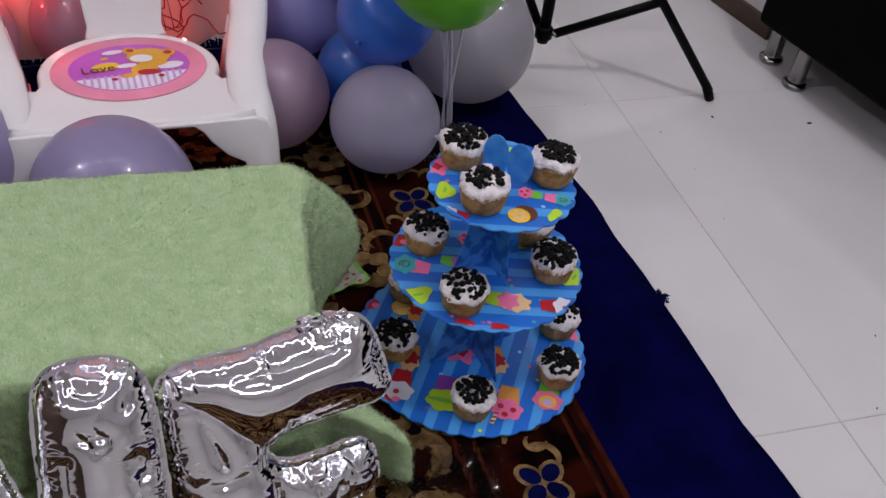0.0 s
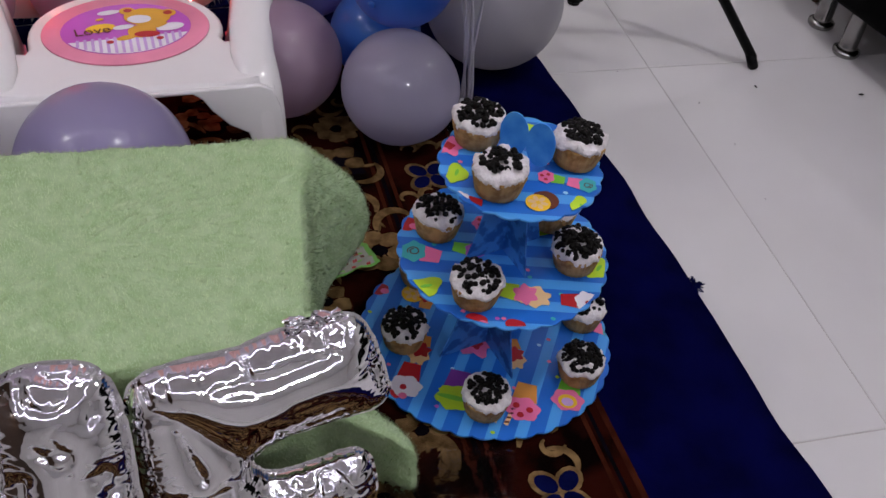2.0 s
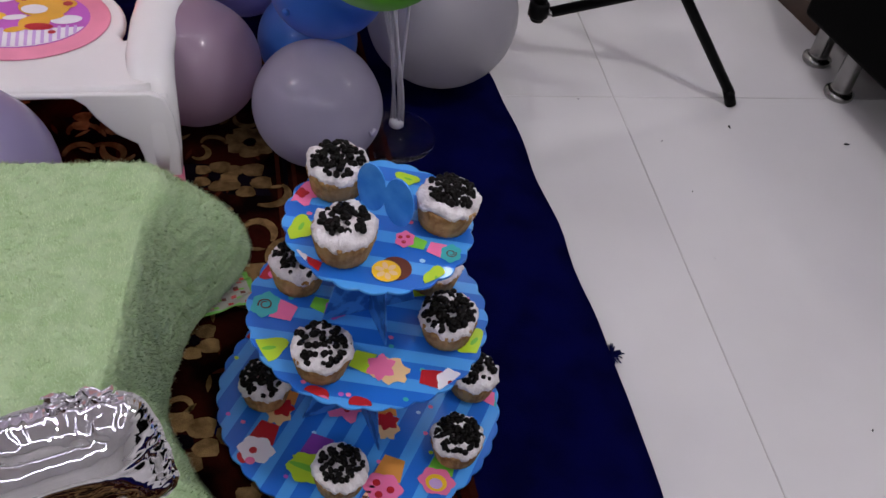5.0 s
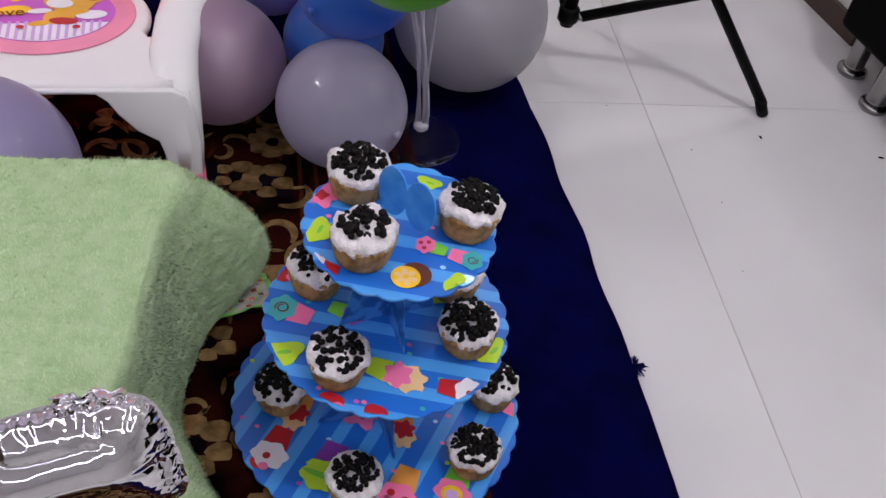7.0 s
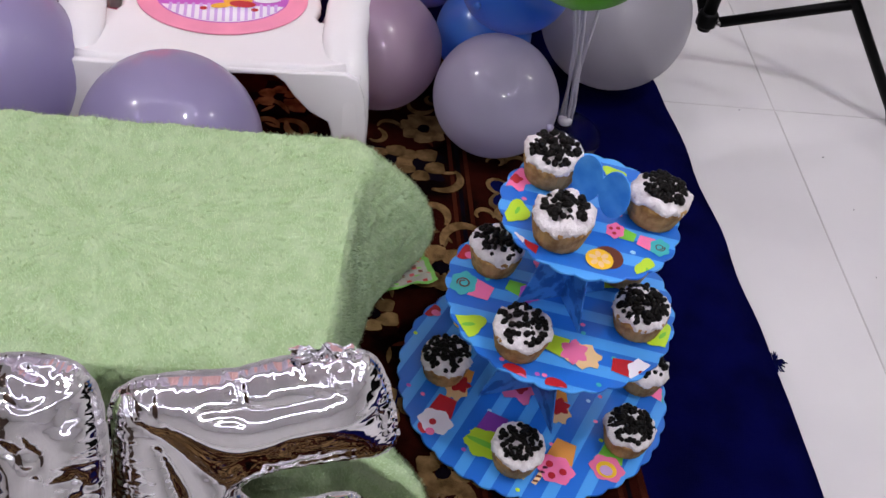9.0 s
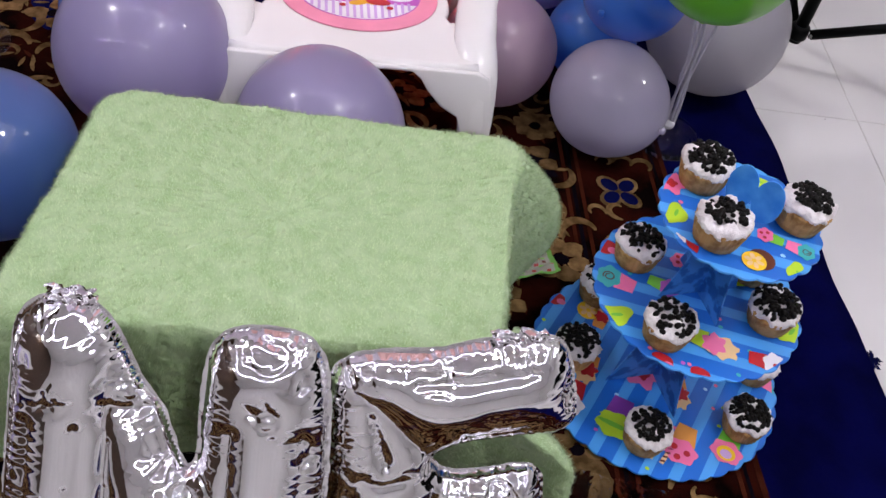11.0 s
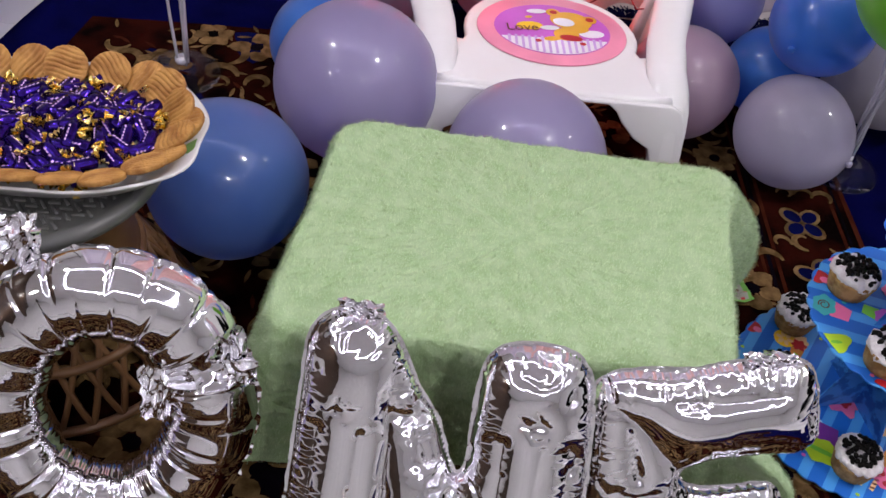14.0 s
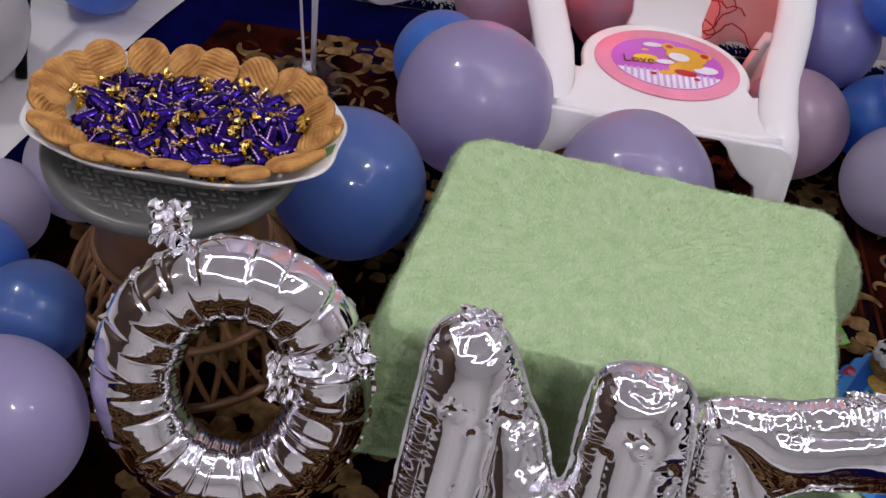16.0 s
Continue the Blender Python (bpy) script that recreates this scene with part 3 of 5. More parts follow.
def print_motif(kind, tier, x, y, s, rot, z):
    """A flat printed sweet on a tier: shapes of coloured ink."""
    bm = bmesh.new()
    inks = []

    def ink(name):
        if INK[name] not in inks:
            inks.append(INK[name])
        return inks.index(INK[name])

    def blob(a, b, cx, cy, name, layer, wave=0.0, n=5, r=0.0):
        c, si = math.cos(r), math.sin(r)
        pts = []
        for k in range(24):
            t = 2 * math.pi * k / 24
            q = 1 + wave * math.sin(n * t)
            u, v = a * q * math.cos(t), b * q * math.sin(t)
            pts.append((cx + u * c - v * si, cy + u * si + v * c))
        poly(pts, 0.0002 * layer, bm, ink(name))

    def cup(name, top, w=0.55):
        poly([(-w * 0.75 * s, -s), (w * 0.75 * s, -s), (w * s, 0), (-w * s, 0)], 0.0002, bm, ink(name))
        blob(0.75 * s, 0.62 * s, 0, 0.42 * s, top, 2, 0.1, 6)

    label = ""
    if kind == "leaf":
        blob(s, 0.7 * s, 0, 0, "lime", 1, 0.18, 3)
        blob(0.35 * s, 0.12 * s, 0.1 * s, 0, "green", 2)
    elif kind == "star":
        blob(s, s, 0, 0, "pink", 1, 0.25, 5)
        blob(0.4 * s, 0.4 * s, 0, 0, "red", 2, 0.2, 4)
    elif kind == "lemon":
        blob(s * 1.1, s * 1.1, 0.5 * s, 0.5 * s, "brown", 1)
        blob(s, s, 0, 0, "yellow", 2)
        for k in range(6):
            t = k * math.pi / 3
            blob(0.32 * s, 0.2 * s, 0.5 * s * math.cos(t), 0.5 * s * math.sin(t), "cream", 3, r=t)
    elif kind == "berry":
        blob(s, s * 0.9, 0, 0, "red", 1, 0.08, 3)
        blob(0.5 * s, 0.4 * s, s * 0.7, -0.2 * s, "pink", 2)
    elif kind == "drip":
        poly([(-0.4 * s, -s), (0.4 * s, -s), (0.5 * s, -0.2 * s), (-0.5 * s, -0.2 * s)], 0.0002, bm, ink("lime" if tier == 1 else "orange"))
        blob(0.6 * s, 0.75 * s, 0, 0.45 * s, "cream", 2, 0.16, 7)
        blob(0.55 * s, 0.5 * s, 0, 0.12 * s, "pink" if tier == 1 else "red", 3, 0.2, 6)
    elif kind == "cane":
        for q in (-0.5, 0.5):
            ribbon([(q * s - 0.2 * s, -s), (q * s + 0.2 * s, s)], [0.4 * s, 0.4 * s], 0.0002, bm, ink("cream"))
            for k in range(4):
                t = -0.75 + 0.5 * k
                ribbon([(q * s + 0.2 * s * t - 0.2 * s, t * s), (q * s + 0.2 * s * t + 0.2 * s, t * s + 0.1 * s)], [0.2 * s, 0.2 * s], 0.0004, bm, ink("brown"))
    elif kind == "cup_red":
        cup("red", "white")
        blob(0.16 * s, 0.16 * s, 0.1 * s, 0.5 * s, "red", 3)
        blob(0.2 * s, 0.18 * s, 0, 1.0 * s, "pink", 3)
    elif kind == "cup_pink":
        cup("orange" if tier == 2 else "green", "pink")
        for dx, dy in ((-0.3, 0.4), (0.3, 0.3), (0.05, 0.75)):
            blob(0.15 * s, 0.15 * s, dx * s, dy * s, "red", 3)
    elif kind == "cup_teal":
        cup("pink", "teal", 0.6)
        pts = [(0.3 * s * math.cos(t) * (0.5 + t / 14), 0.42 * s + 0.3 * s * math.sin(t) * (0.5 + t / 14)) for t in (0.45 * k for k in range(20))]
        ribbon(pts, [0.07 * s] * 20, 0.0007, bm, ink("brown"))
    elif kind == "cup_green":
        cup("green", "magenta")
    elif kind == "cup_lime":
        cup("purple", "lime")
        for k in range(3):
            blob(0.72 * s, 0.12 * s, 0, (0.15 + 0.28 * k) * s, "green" if k % 2 else "lime", 3 + k)
    elif kind == "cup_rainbow":
        cup("green", "pink")
        blob(0.45 * s, 0.4 * s, 0, 0.5 * s, "yellow", 3)
        blob(0.28 * s, 0.24 * s, 0, 0.55 * s, "lilac", 4)
    c, si = math.cos(radians(rot)), math.sin(radians(rot))
    most = TIER_R[tier] - 0.003
    for v in bm.verts:
        px, py = x + v.co.x * c - v.co.y * si, y + v.co.x * si + v.co.y * c
        q = math.hypot(px, py)
        if q > most:
            px, py = px * most / q - x, py * most / q - y
            v.co.x, v.co.y = px * c + py * si, -px * si + py * c
    ob = part("printed_sweet", bm, inks, TIERS[tier], smooth=False, m=pose(x, y, z, 0, 0, rot))
    return ob


TIER_Z = (0.312, 0.184, 0.022)
TIER_R = (0.0875, 0.1215, 0.159)
TIERS = []
for k, (z, r) in enumerate(zip(TIER_Z, TIER_R)):
    t = part("tier", slab(scalloped(r, (22, 30, 38)[k]), -0.003, 0.0, 0.0006, 1), [CARD_A if k < 2 else CARD_B], stand, "round scalloped striped card tier", smooth=False, m=pose((0.002, 0.0, -0.002)[k], (-0.004, -0.001, 0.01)[k], z))
    TIERS.append(t)
TOP = [("leaf", -0.062, -0.037, 0.016, 90), ("star", -0.079, 0.006, 0.015, 0), ("cup_red", -0.044, -0.076, 0.016, 90), ("lemon", 0.027, -0.056, 0.013, 0), ("leaf", 0.071, -0.047, 0.015, -60), ("cup_pink", 0.035, -0.012, 0.014, 90), ("cup_teal", 0.067, -0.012, 0.015, -90), ("leaf", 0.004, 0.067, 0.012, 0)]
MID = [("cup_teal", -0.088, -0.035, 0.022, 90), ("cup_green", -0.038, -0.013, 0.018, -90), ("leaf", -0.073, -0.085, 0.02, 30), ("drip", 0.033, -0.064, 0.026, -90), ("cup_red", 0.095, -0.056, 0.02, -80), ("berry", -0.009, -0.118, 0.012, 0), ("berry", 0.033, -0.113, 0.011, 0), ("leaf", 0.111, 0.001, 0.018, 70), ("berry", -0.115, 0.008, 0.013, 0), ("star", -0.108, 0.054, 0.015, 0), ("cup_pink", -0.024, 0.033, 0.018, 60), ("drip", 0.035, 0.051, 0.015, 30)]
LOW = [("lemon", -0.105, 0.042, 0.015, 0), ("drip", -0.085, 0.039, 0.018, 0), ("berry", -0.15, 0.038, 0.012, 0), ("drip", -0.074, -0.046, 0.022, 180), ("cup_red", -0.078, -0.098, 0.026, 180), ("cup_lime", -0.018, -0.097, 0.03, 180), ("cup_pink", 0.064, -0.091, 0.028, 180), ("cane", 0.044, -0.117, 0.014, 0), ("cup_rainbow", 0.115, -0.063, 0.026, 180), ("star", -0.009, -0.019, 0.02, 0), ("drip", 0.039, -0.019, 0.022, 200), ("star", 0.135, 0.096, 0.016, 0), ("cup_teal", 0.148, 0.055, 0.018, -90), ("berry", -0.086, -0.122, 0.008, 0)]
for tier, marks in enumerate((TOP, MID, LOW)):
    for kind, x, y, size, rot in marks:
        print_motif(kind, tier, x, y, size, rot, 0.0008)
rng = random.Random(3)
for tier, count in ((0, 8), (1, 18), (2, 26)):
    # printed confetti dots
    for k in range(count):
        a, q = rng.random() * 6.28, TIER_R[tier] * math.sqrt(rng.uniform(0.1, 0.9))
        dot = poly(ellipse(0.0028, 0.0024, 10), 0)
        part("printed_dot", dot, INK[rng.choice(("magenta", "teal", "lime", "pink", "sky"))], TIERS[tier], smooth=False, m=pose(q * math.cos(a), q * math.sin(a), 0.0006))


def support(half_low, half_top, h, lobe=0.0):
    """A crossed card of the stand, standing on edge: wide at the foot, with hollow flanks."""
    pts = [(half_low * (1 - f) ** 1.6 + half_top * (1 - (1 - f) ** 1.6), h * f) for f in (k / 10 for k in range(11))]
    out = pts + [(-x, z) for x, z in pts[::-1]]
    return slab(out, -0.0008, 0.0008)


def lobes(h):
    out = []
    for sgn in (1, -1):
        pts = [(sgn * 0.0155 + 0.0165 * math.cos(t), 0.003 + h * 0.5 * (1 + math.sin(t))) for t in (-math.pi / 2 + 2 * math.pi * k / 20 for k in range(20))]
        out.append(slab(pts, -0.0008, 0.0008))
    return out


for base, top, low, high in ((0.0225, 0.181, 0.066, 0.03), (0.1845, 0.309, 0.05, 0.028)):
    for turn in (40, 130):
        part("support_card", support(low, high, top - base), [CARDEDGE], stand, "dark edged card support", smooth=False, m=pose(0.0, 0.0, base, 90, 0, turn))
for turn in (-18,):
    for lobe in lobes(0.055):
        part("locking_tab", lobe, [CARDBLUE], stand, "rounded blue card tab", smooth=False, m=pose(0.004, 0.0, 0.313, 90, 0, turn))

# ---- cupcakes ----


CHIP_MESH = bpy.data.meshes.new("chocolate_chip")
chip_form = lathe([(0.0007, -0.0021), (0.0019, -0.0019), (0.0024, -0.0006), (0.0023, 0.001), (0.0015, 0.0021), (0.0004, 0.0024)], 7)
chip_form.to_mesh(CHIP_MESH)
chip_form.free()
CHIP_MESH.materials.append(CHOC)
CHIP_MESH.polygons.foreach_set("use_smooth", [True] * len(CHIP_MESH.polygons))


def cupcake(x, y, z, turn, seed, tilt=0.0, chips=46, spread=0.85, patch=(0.0, 0.0)):
    r = random.Random(seed)
    ob = thing("cupcake", pose(x, y, z, tilt, 0, turn), "vanilla cupcake with white cream and dark chocolate chips", "cupcake", "cupcakes on the stand")
    flute = lambda a, i: 1 + 0.02 * math.cos(26 * a) * (0.4 + 0.2 * i)
    part("cake", lathe([(0.0215, 0.0), (0.0235, 0.0012), (0.0252, 0.009), (0.027, 0.018), (0.0285, 0.0245), (0.0282, 0.0275), (0.02, 0.029)], 104, flute), LINER, ob, "golden fluted cake")
    cake_top = -0.0065
    prof = [(0.0262, 0.0305), (0.0288, 0.033), (0.0292, 0.0355), (0.028, 0.0385), (0.0255, 0.041), (0.022, 0.0425), (0.018, 0.0438), (0.0135, 0.0446), (0.009, 0.0452), (0.0045, 0.0456), (0.0008, 0.0456)]
    cream = lathe(prof, 72, lambda a, i: 1 + 0.09 * noise.noise((3 * math.cos(a) + seed, 3 * math.sin(a), i * 0.35)) + 0.07 * noise.noise((8 * math.cos(a), 8 * math.sin(a) + seed, i * 0.7)))
    for v in cream.verts:
        v.co.z += 0.006 * noise.noise((v.co.x * 95 + seed, v.co.y * 95, 1.3)) + 0.004 * abs(noise.noise((v.co.x * 190, v.co.y * 190 + seed, 2.0))) - 0.001 + cake_top
    part("cream", cream, CREAM, ob, "lumpy white cream top")
    for k in range(chips):
        a, q = r.random() * 6.283, 0.026 * spread * math.sqrt(r.random())
        cx, cy = q * math.cos(a) + patch[0], q * math.sin(a) + patch[1]
        d = min(1.0, math.hypot(cx, cy) / 0.0298)
        cz = 0.0345 + 0.0118 * (1 - d ** 2.6) + r.uniform(0.0003, 0.003) + cake_top
        q = r.uniform(0.95, 1.6)
        chip = new("chocolate_chip", CHIP_MESH)
        chip.parent = ob
        chip.matrix_basis = pose(cx, cy, cz, r.uniform(-80, 80), r.uniform(-80, 80), r.uniform(0, 360)) @ Matrix.Diagonal((q, q, q * r.uniform(0.8, 1.3), 1))
    return ob


CUPS = [  # x, y, tier, turn, tilt, chips, spread
    (0.036, 1.013, 0, 20, 0, 62, 0.8), (0.0, 1.088, 0, 80, 0, 95, 0.95), (0.107, 1.086, 0, 140, 5, 80, 0.85),
    (0.034, 0.979, 1, 200, 0, 62, 0.98), (0.134, 1.066, 1, 310, 4, 130, 0.95), (-0.029, 1.071, 1, 50, 0, 85, 0.95), (0.098, 1.128, 1, 10, 0, 70, 0.9),
    (0.068, 0.961, 2, 170, 0, 62, 0.9), (0.172, 1.044, 2, 260, 3, 120, 0.95), (-0.049, 1.034, 2, 330, 0, 130, 1.0), (0.163, 1.135, 2, 40, 0, 70, 0.9), (-0.055, 1.148, 2, 90, 0, 70, 0.9),
]
for n, (x, y, k, turn, tilt, chips, spread) in enumerate(CUPS):
    cupcake(x, y, TIER_Z[k] + 0.0008, turn, 20 + n, tilt, chips, spread)

# ---- foil letters ----


def soften(outline, rounds=2):
    """Rounds the corners of a closed outline by cutting them."""
    pts = np.array(outline, float)
    for _ in range(rounds):
        nxt = np.roll(pts, -1, 0)
        pts = np.stack((0.75 * pts + 0.25 * nxt, 0.25 * pts + 0.75 * nxt), 1).reshape(-1, 2)
    return pts


def nearest_on(pts, xy, closed=True):
    """For each place: the nearest point of a line, its distance and its way along the line."""
    a = pts if closed else pts[:-1]
    d = (np.roll(pts, -1, 0) if closed else pts[1:]) - a
    ln = np.hypot(d[:, 0], d[:, 1])
    along = np.concatenate(([0], np.cumsum(ln)))[:-1]
    f = np.clip(((xy[:, None] - a) * d).sum(2) / (ln ** 2 + 1e-12), 0, 1)
    q = a + f[..., None] * d
    dist = np.hypot(xy[:, None, 0] - q[..., 0], xy[:, None, 1] - q[..., 1])
    k = dist.argmin(1)
    r = np.arange(len(xy))
    return q[r, k], dist[r, k], along[k] + f[r, k] * ln[k]


def inflated(outline, creases, crushed, seed, step=0.0019, flange=0.004):
    """Two sheets of foil welded along an outline and blown up; folds pin the foil down, puckers run in from the weld."""
    pts = soften(outline)
    lo, hi = pts.min(0) - 0.012, pts.max(0) + 0.012
    xs, ys = np.arange(lo[0], hi[0], step), np.arange(lo[1], hi[1], step)
    gx, gy = np.meshgrid(xs, ys, indexing="ij")
    xy = np.stack((gx.ravel(), gy.ravel()), 1)
    foot, dist, way = nearest_on(pts, xy)
    nxt = np.roll(pts, -1, 0)
    cross = ((pts[:, 1] > xy[:, None, 1]) != (nxt[:, 1] > xy[:, None, 1])) & (xy[:, None, 0] < (nxt[:, 0] - pts[:, 0]) * (xy[:, None, 1] - pts[:, 1]) / (nxt[:, 1] - pts[:, 1] + 1e-12) + pts[:, 0])
    inside = cross.sum(1) % 2 == 1
    cap = np.full(len(xy), 1.0)
    for line, share in creases:
        pl = np.array(line, float)
        _, dc, wc = nearest_on(pl, xy, False)
        rest = np.minimum(wc, np.hypot(*(pl[1:] - pl[:-1]).T).sum() - wc)
        fade = share + (1.25 - share) * np.clip(1 - rest / 0.016, 0, 1) ** 2
        cap = np.where(dc < step * 0.9, np.minimum(cap, (fade * 0.04) ** 2 / 2), cap)
    m, cap2 = inside.reshape(gx.shape), cap.reshape(gx.shape)
    u = np.zeros(gx.shape)
    for _ in range(1100):
        u[1:-1, 1:-1] = 0.25 * (u[2:, 1:-1] + u[:-2, 1:-1] + u[1:-1, 2:] + u[1:-1, :-2] + step * step)
        u = np.minimum(u * m, cap2)
    high = 0.93 * np.sqrt(2 * u).ravel()
    pos = np.zeros((len(xy), 3))
    for i in np.nonzero(dist < 0.08)[0]:
        x, y = xy[i]
        if inside[i]:
            h, d, w = high[i], dist[i], way[i]
            warp = w * 300 + 5 * noise.noise((w * 45, seed, 1.0)) + 1.2 * noise.noise((x * 90, y * 90, seed))
            h -= 0.0022 * math.exp(-d / 0.006) * (1 - abs(math.sin(2.3 * warp + 4 * noise.noise((w * 60, seed, 9.0))))) ** 2 * min(1.0, d / 0.003)
            h -= 0.0042 * math.exp(-d / 0.012) * (1 - abs(math.sin(warp))) * (0.45 + 0.8 * abs(noise.noise((w * 22, seed, 4.0)))) * min(1.0, d / 0.004)
            for cx, cy, r, amp in crushed:
                g = math.exp(-(((x - cx) ** 2 + (y - cy) ** 2) / (r * r)))
                if g > 0.05:
                    fold = (1 - abs(noise.noise((x * 42 + seed, y * 42, 0.3)))) ** 7 + 0.35 * (1 - abs(noise.noise((x * 95, y * 95 + seed, 2.3)))) ** 6
                    h -= amp * g * fold * min(1.0, d / 0.006)
            pos[i] = (x, y, max(0.0004, h))
        else:
            q = foot[i]
            k = min(1.0, flange * (1 + 0.35 * noise.noise((way[i] * 80, seed, 2.0))) / max(dist[i], 1e-6))
            z = (0.0012 * noise.noise((way[i] * 37, seed, 7.0)) + 0.0007 * noise.noise((way[i] * 130, seed, 3.0))) * min(1.0, dist[i] / 0.003)
            pos[i] = (q[0] + (x - q[0]) * k, q[1] + (y - q[1]) * k, z)
    ny = len(ys)
    sd = np.where(inside, dist, -dist)
    body, seam = bmesh.new(), bmesh.new()
    front, back, rim = {}, {}, {}

    def at(store, bm, i, sign):
        if i not in store:
            x, y, z = pos[i]
            store[i] = bm.verts.new((x, y, z * sign if inside[i] else z))
        return store[i]

    for a in range(len(xs) - 1):
        for b in range(ny - 1):
            c = (a * ny + b, (a + 1) * ny + b, (a + 1) * ny + b + 1, a * ny + b + 1)
            best, worst = max(sd[i] for i in c), min(sd[i] for i in c)
            if worst < -flange - 1.5 * step or best < -flange:
                continue
            if best <= 0:
                seam.faces.new([at(rim, seam, i, 1) for i in c])
            else:
                body.faces.new([at(front, body, i, 1) for i in c])
                body.faces.new([at(back, body, i, -0.9) for i in c[::-1]])
    return body, seam


def crumple(bm, cx, cy, rx, ry, seed, depth=0.012, z=0.0):
    """A crushed flap of foil."""
    n = 14
    g = [[bm.verts.new((cx + rx * (2 * i / n - 1) * (1 + 0.25 * noise.noise((i * 0.37, j * 0.37, seed))), cy + ry * (2 * j / n - 1) * (1 + 0.25 * noise.noise((i * 0.37, j * 0.37, seed + 4))), z + depth * (noise.noise((i * 0.33, j * 0.33, seed * 1.7)) - 0.5 * (1 - abs(noise.noise((i * 0.3, j * 0.3, seed)))) ** 5))) for j in range(n + 1)] for i in range(n + 1)]
    for i in range(n):
        for j in range(n):
            bm.faces.new((g[i][j], g[i + 1][j], g[i + 1][j + 1], g[i][j + 1]))
    return bm


def letter(name, label, ref, yaw, lean):
    """A foil letter leaning back; its own y axis runs up the letter from the carpet, its z axis faces the viewer."""
    yw, ln = radians(yaw), radians(lean)
    up = Vector((-math.sin(yw) * math.sin(ln), math.cos(yw) * math.sin(ln), math.cos(ln)))
    across = Vector((math.cos(yw), math.sin(yw), 0))
    face = across.cross(up)
    base = Vector(ref) - up * (ref[2] - 0.014) / up.z
    m = Matrix((across, up, face)).transposed().to_4x4()
    m.translation = base
    return thing(name, m, label, "foil balloon", "silver letter balloons")


LETTER_N = [(-0.13, 0.005), (-0.129, 0.1856), (-0.129, 0.3032), (-0.129, 0.3354), (-0.114, 0.3572), (-0.095, 0.361), (-0.072, 0.3619), (-0.054, 0.3487), (-0.041, 0.3278), (-0.022, 0.2937), (-0.004, 0.2766), (0.012, 0.2358), (0.024, 0.2159), (0.035, 0.233), (0.031, 0.2776), (0.032, 0.3325), (0.046, 0.3524), (0.075, 0.3591), (0.105, 0.3581), (0.124, 0.3468), (0.135, 0.3136), (0.14, 0.2614), (0.145, 0.2046), (0.146, 0.005), (0.055, 0.005), (-0.028, 0.1572), (-0.045, 0.1307), (-0.05, 0.005)]
FOLDS_N = [
    (((-0.135, 0.2804), (-0.095, 0.2747), (-0.05, 0.2823)), 0.84), (((-0.046, 0.3325), (-0.046, 0.2804), (-0.04, 0.144)), 0.5), (((0.025, 0.2994), (0.08, 0.2918), (0.138, 0.2975)), 0.84),
    (((0.026, 0.2235), (0.042, 0.1572), (0.058, 0.0116)), 0.5), (((-0.092, 0.3629), (-0.09, 0.3136)), 0.86), (((0.083, 0.36), (0.078, 0.3088)), 0.84),
    (((-0.108, 0.2709), (-0.11, 0.0116)), 0.66), (((-0.068, 0.2709), (-0.074, 0.0116)), 0.74), (((-0.032, 0.2899), (0.004, 0.2235)), 0.42),
    (((0.058, 0.2851), (0.07, 0.0116)), 0.68), (((0.094, 0.288), (0.1, 0.0116)), 0.82), (((0.122, 0.288), (0.126, 0.0116)), 0.55), (((-0.118, 0.3373), (-0.112, 0.2899)), 0.62), (((0.115, 0.3449), (0.112, 0.3041)), 0.55),
]
CRUSHED_N = [(-0.095, 0.3562, 0.018, 0.005), (0.08, 0.3515, 0.022, 0.005), (-0.03, 0.2851, 0.02, 0.006), (0.02, 0.2188, 0.024, 0.006), (0.085, 0.2918, 0.016, 0.003), (-0.09, 0.2776, 0.014, 0.003), (0.125, 0.2614, 0.016, 0.004)]
LETTER_E = [(-0.205, 0.005), (-0.208, 0.15), (-0.209, 0.245), (-0.206, 0.288), (-0.193, 0.302), (-0.156, 0.308), (-0.113, 0.307), (-0.09, 0.314), (-0.06, 0.319), (-0.004, 0.323), (0.009, 0.3), (0.017, 0.27), (0.024, 0.227), (-0.03, 0.223), (-0.085, 0.217), (-0.108, 0.207), (-0.114, 0.195), (-0.097, 0.179), (-0.059, 0.18), (-0.012, 0.188), (0.0, 0.167), (0.0, 0.125), (-0.05, 0.115), (-0.1, 0.112), (-0.11, 0.1), (-0.1, 0.088), (0.02, 0.082), (0.026, 0.008)]
FOLDS_E = [
    (((-0.205, 0.284), (-0.165, 0.262), (-0.112, 0.205)), 0.6), (((-0.176, 0.268), (-0.152, 0.19)), 0.6), (((-0.21, 0.2), (-0.16, 0.185), (-0.112, 0.195)), 0.74),
    (((-0.106, 0.18), (-0.112, 0.11)), 0.5), (((-0.104, 0.09), (-0.104, 0.01)), 0.6), (((0.005, 0.318), (0.006, 0.27), (0.016, 0.23)), 0.34),
    (((-0.15, 0.288), (-0.09, 0.287), (0.0, 0.302)), 0.66), (((-0.085, 0.25), (-0.03, 0.262), (0.006, 0.272)), 0.84), (((-0.1, 0.225), (-0.03, 0.238), (0.012, 0.245)), 0.56),
    (((-0.19, 0.19), (-0.19, 0.01)), 0.6), (((-0.15, 0.18), (-0.148, 0.01)), 0.84), (((-0.1, 0.15), (-0.01, 0.16)), 0.7),
]
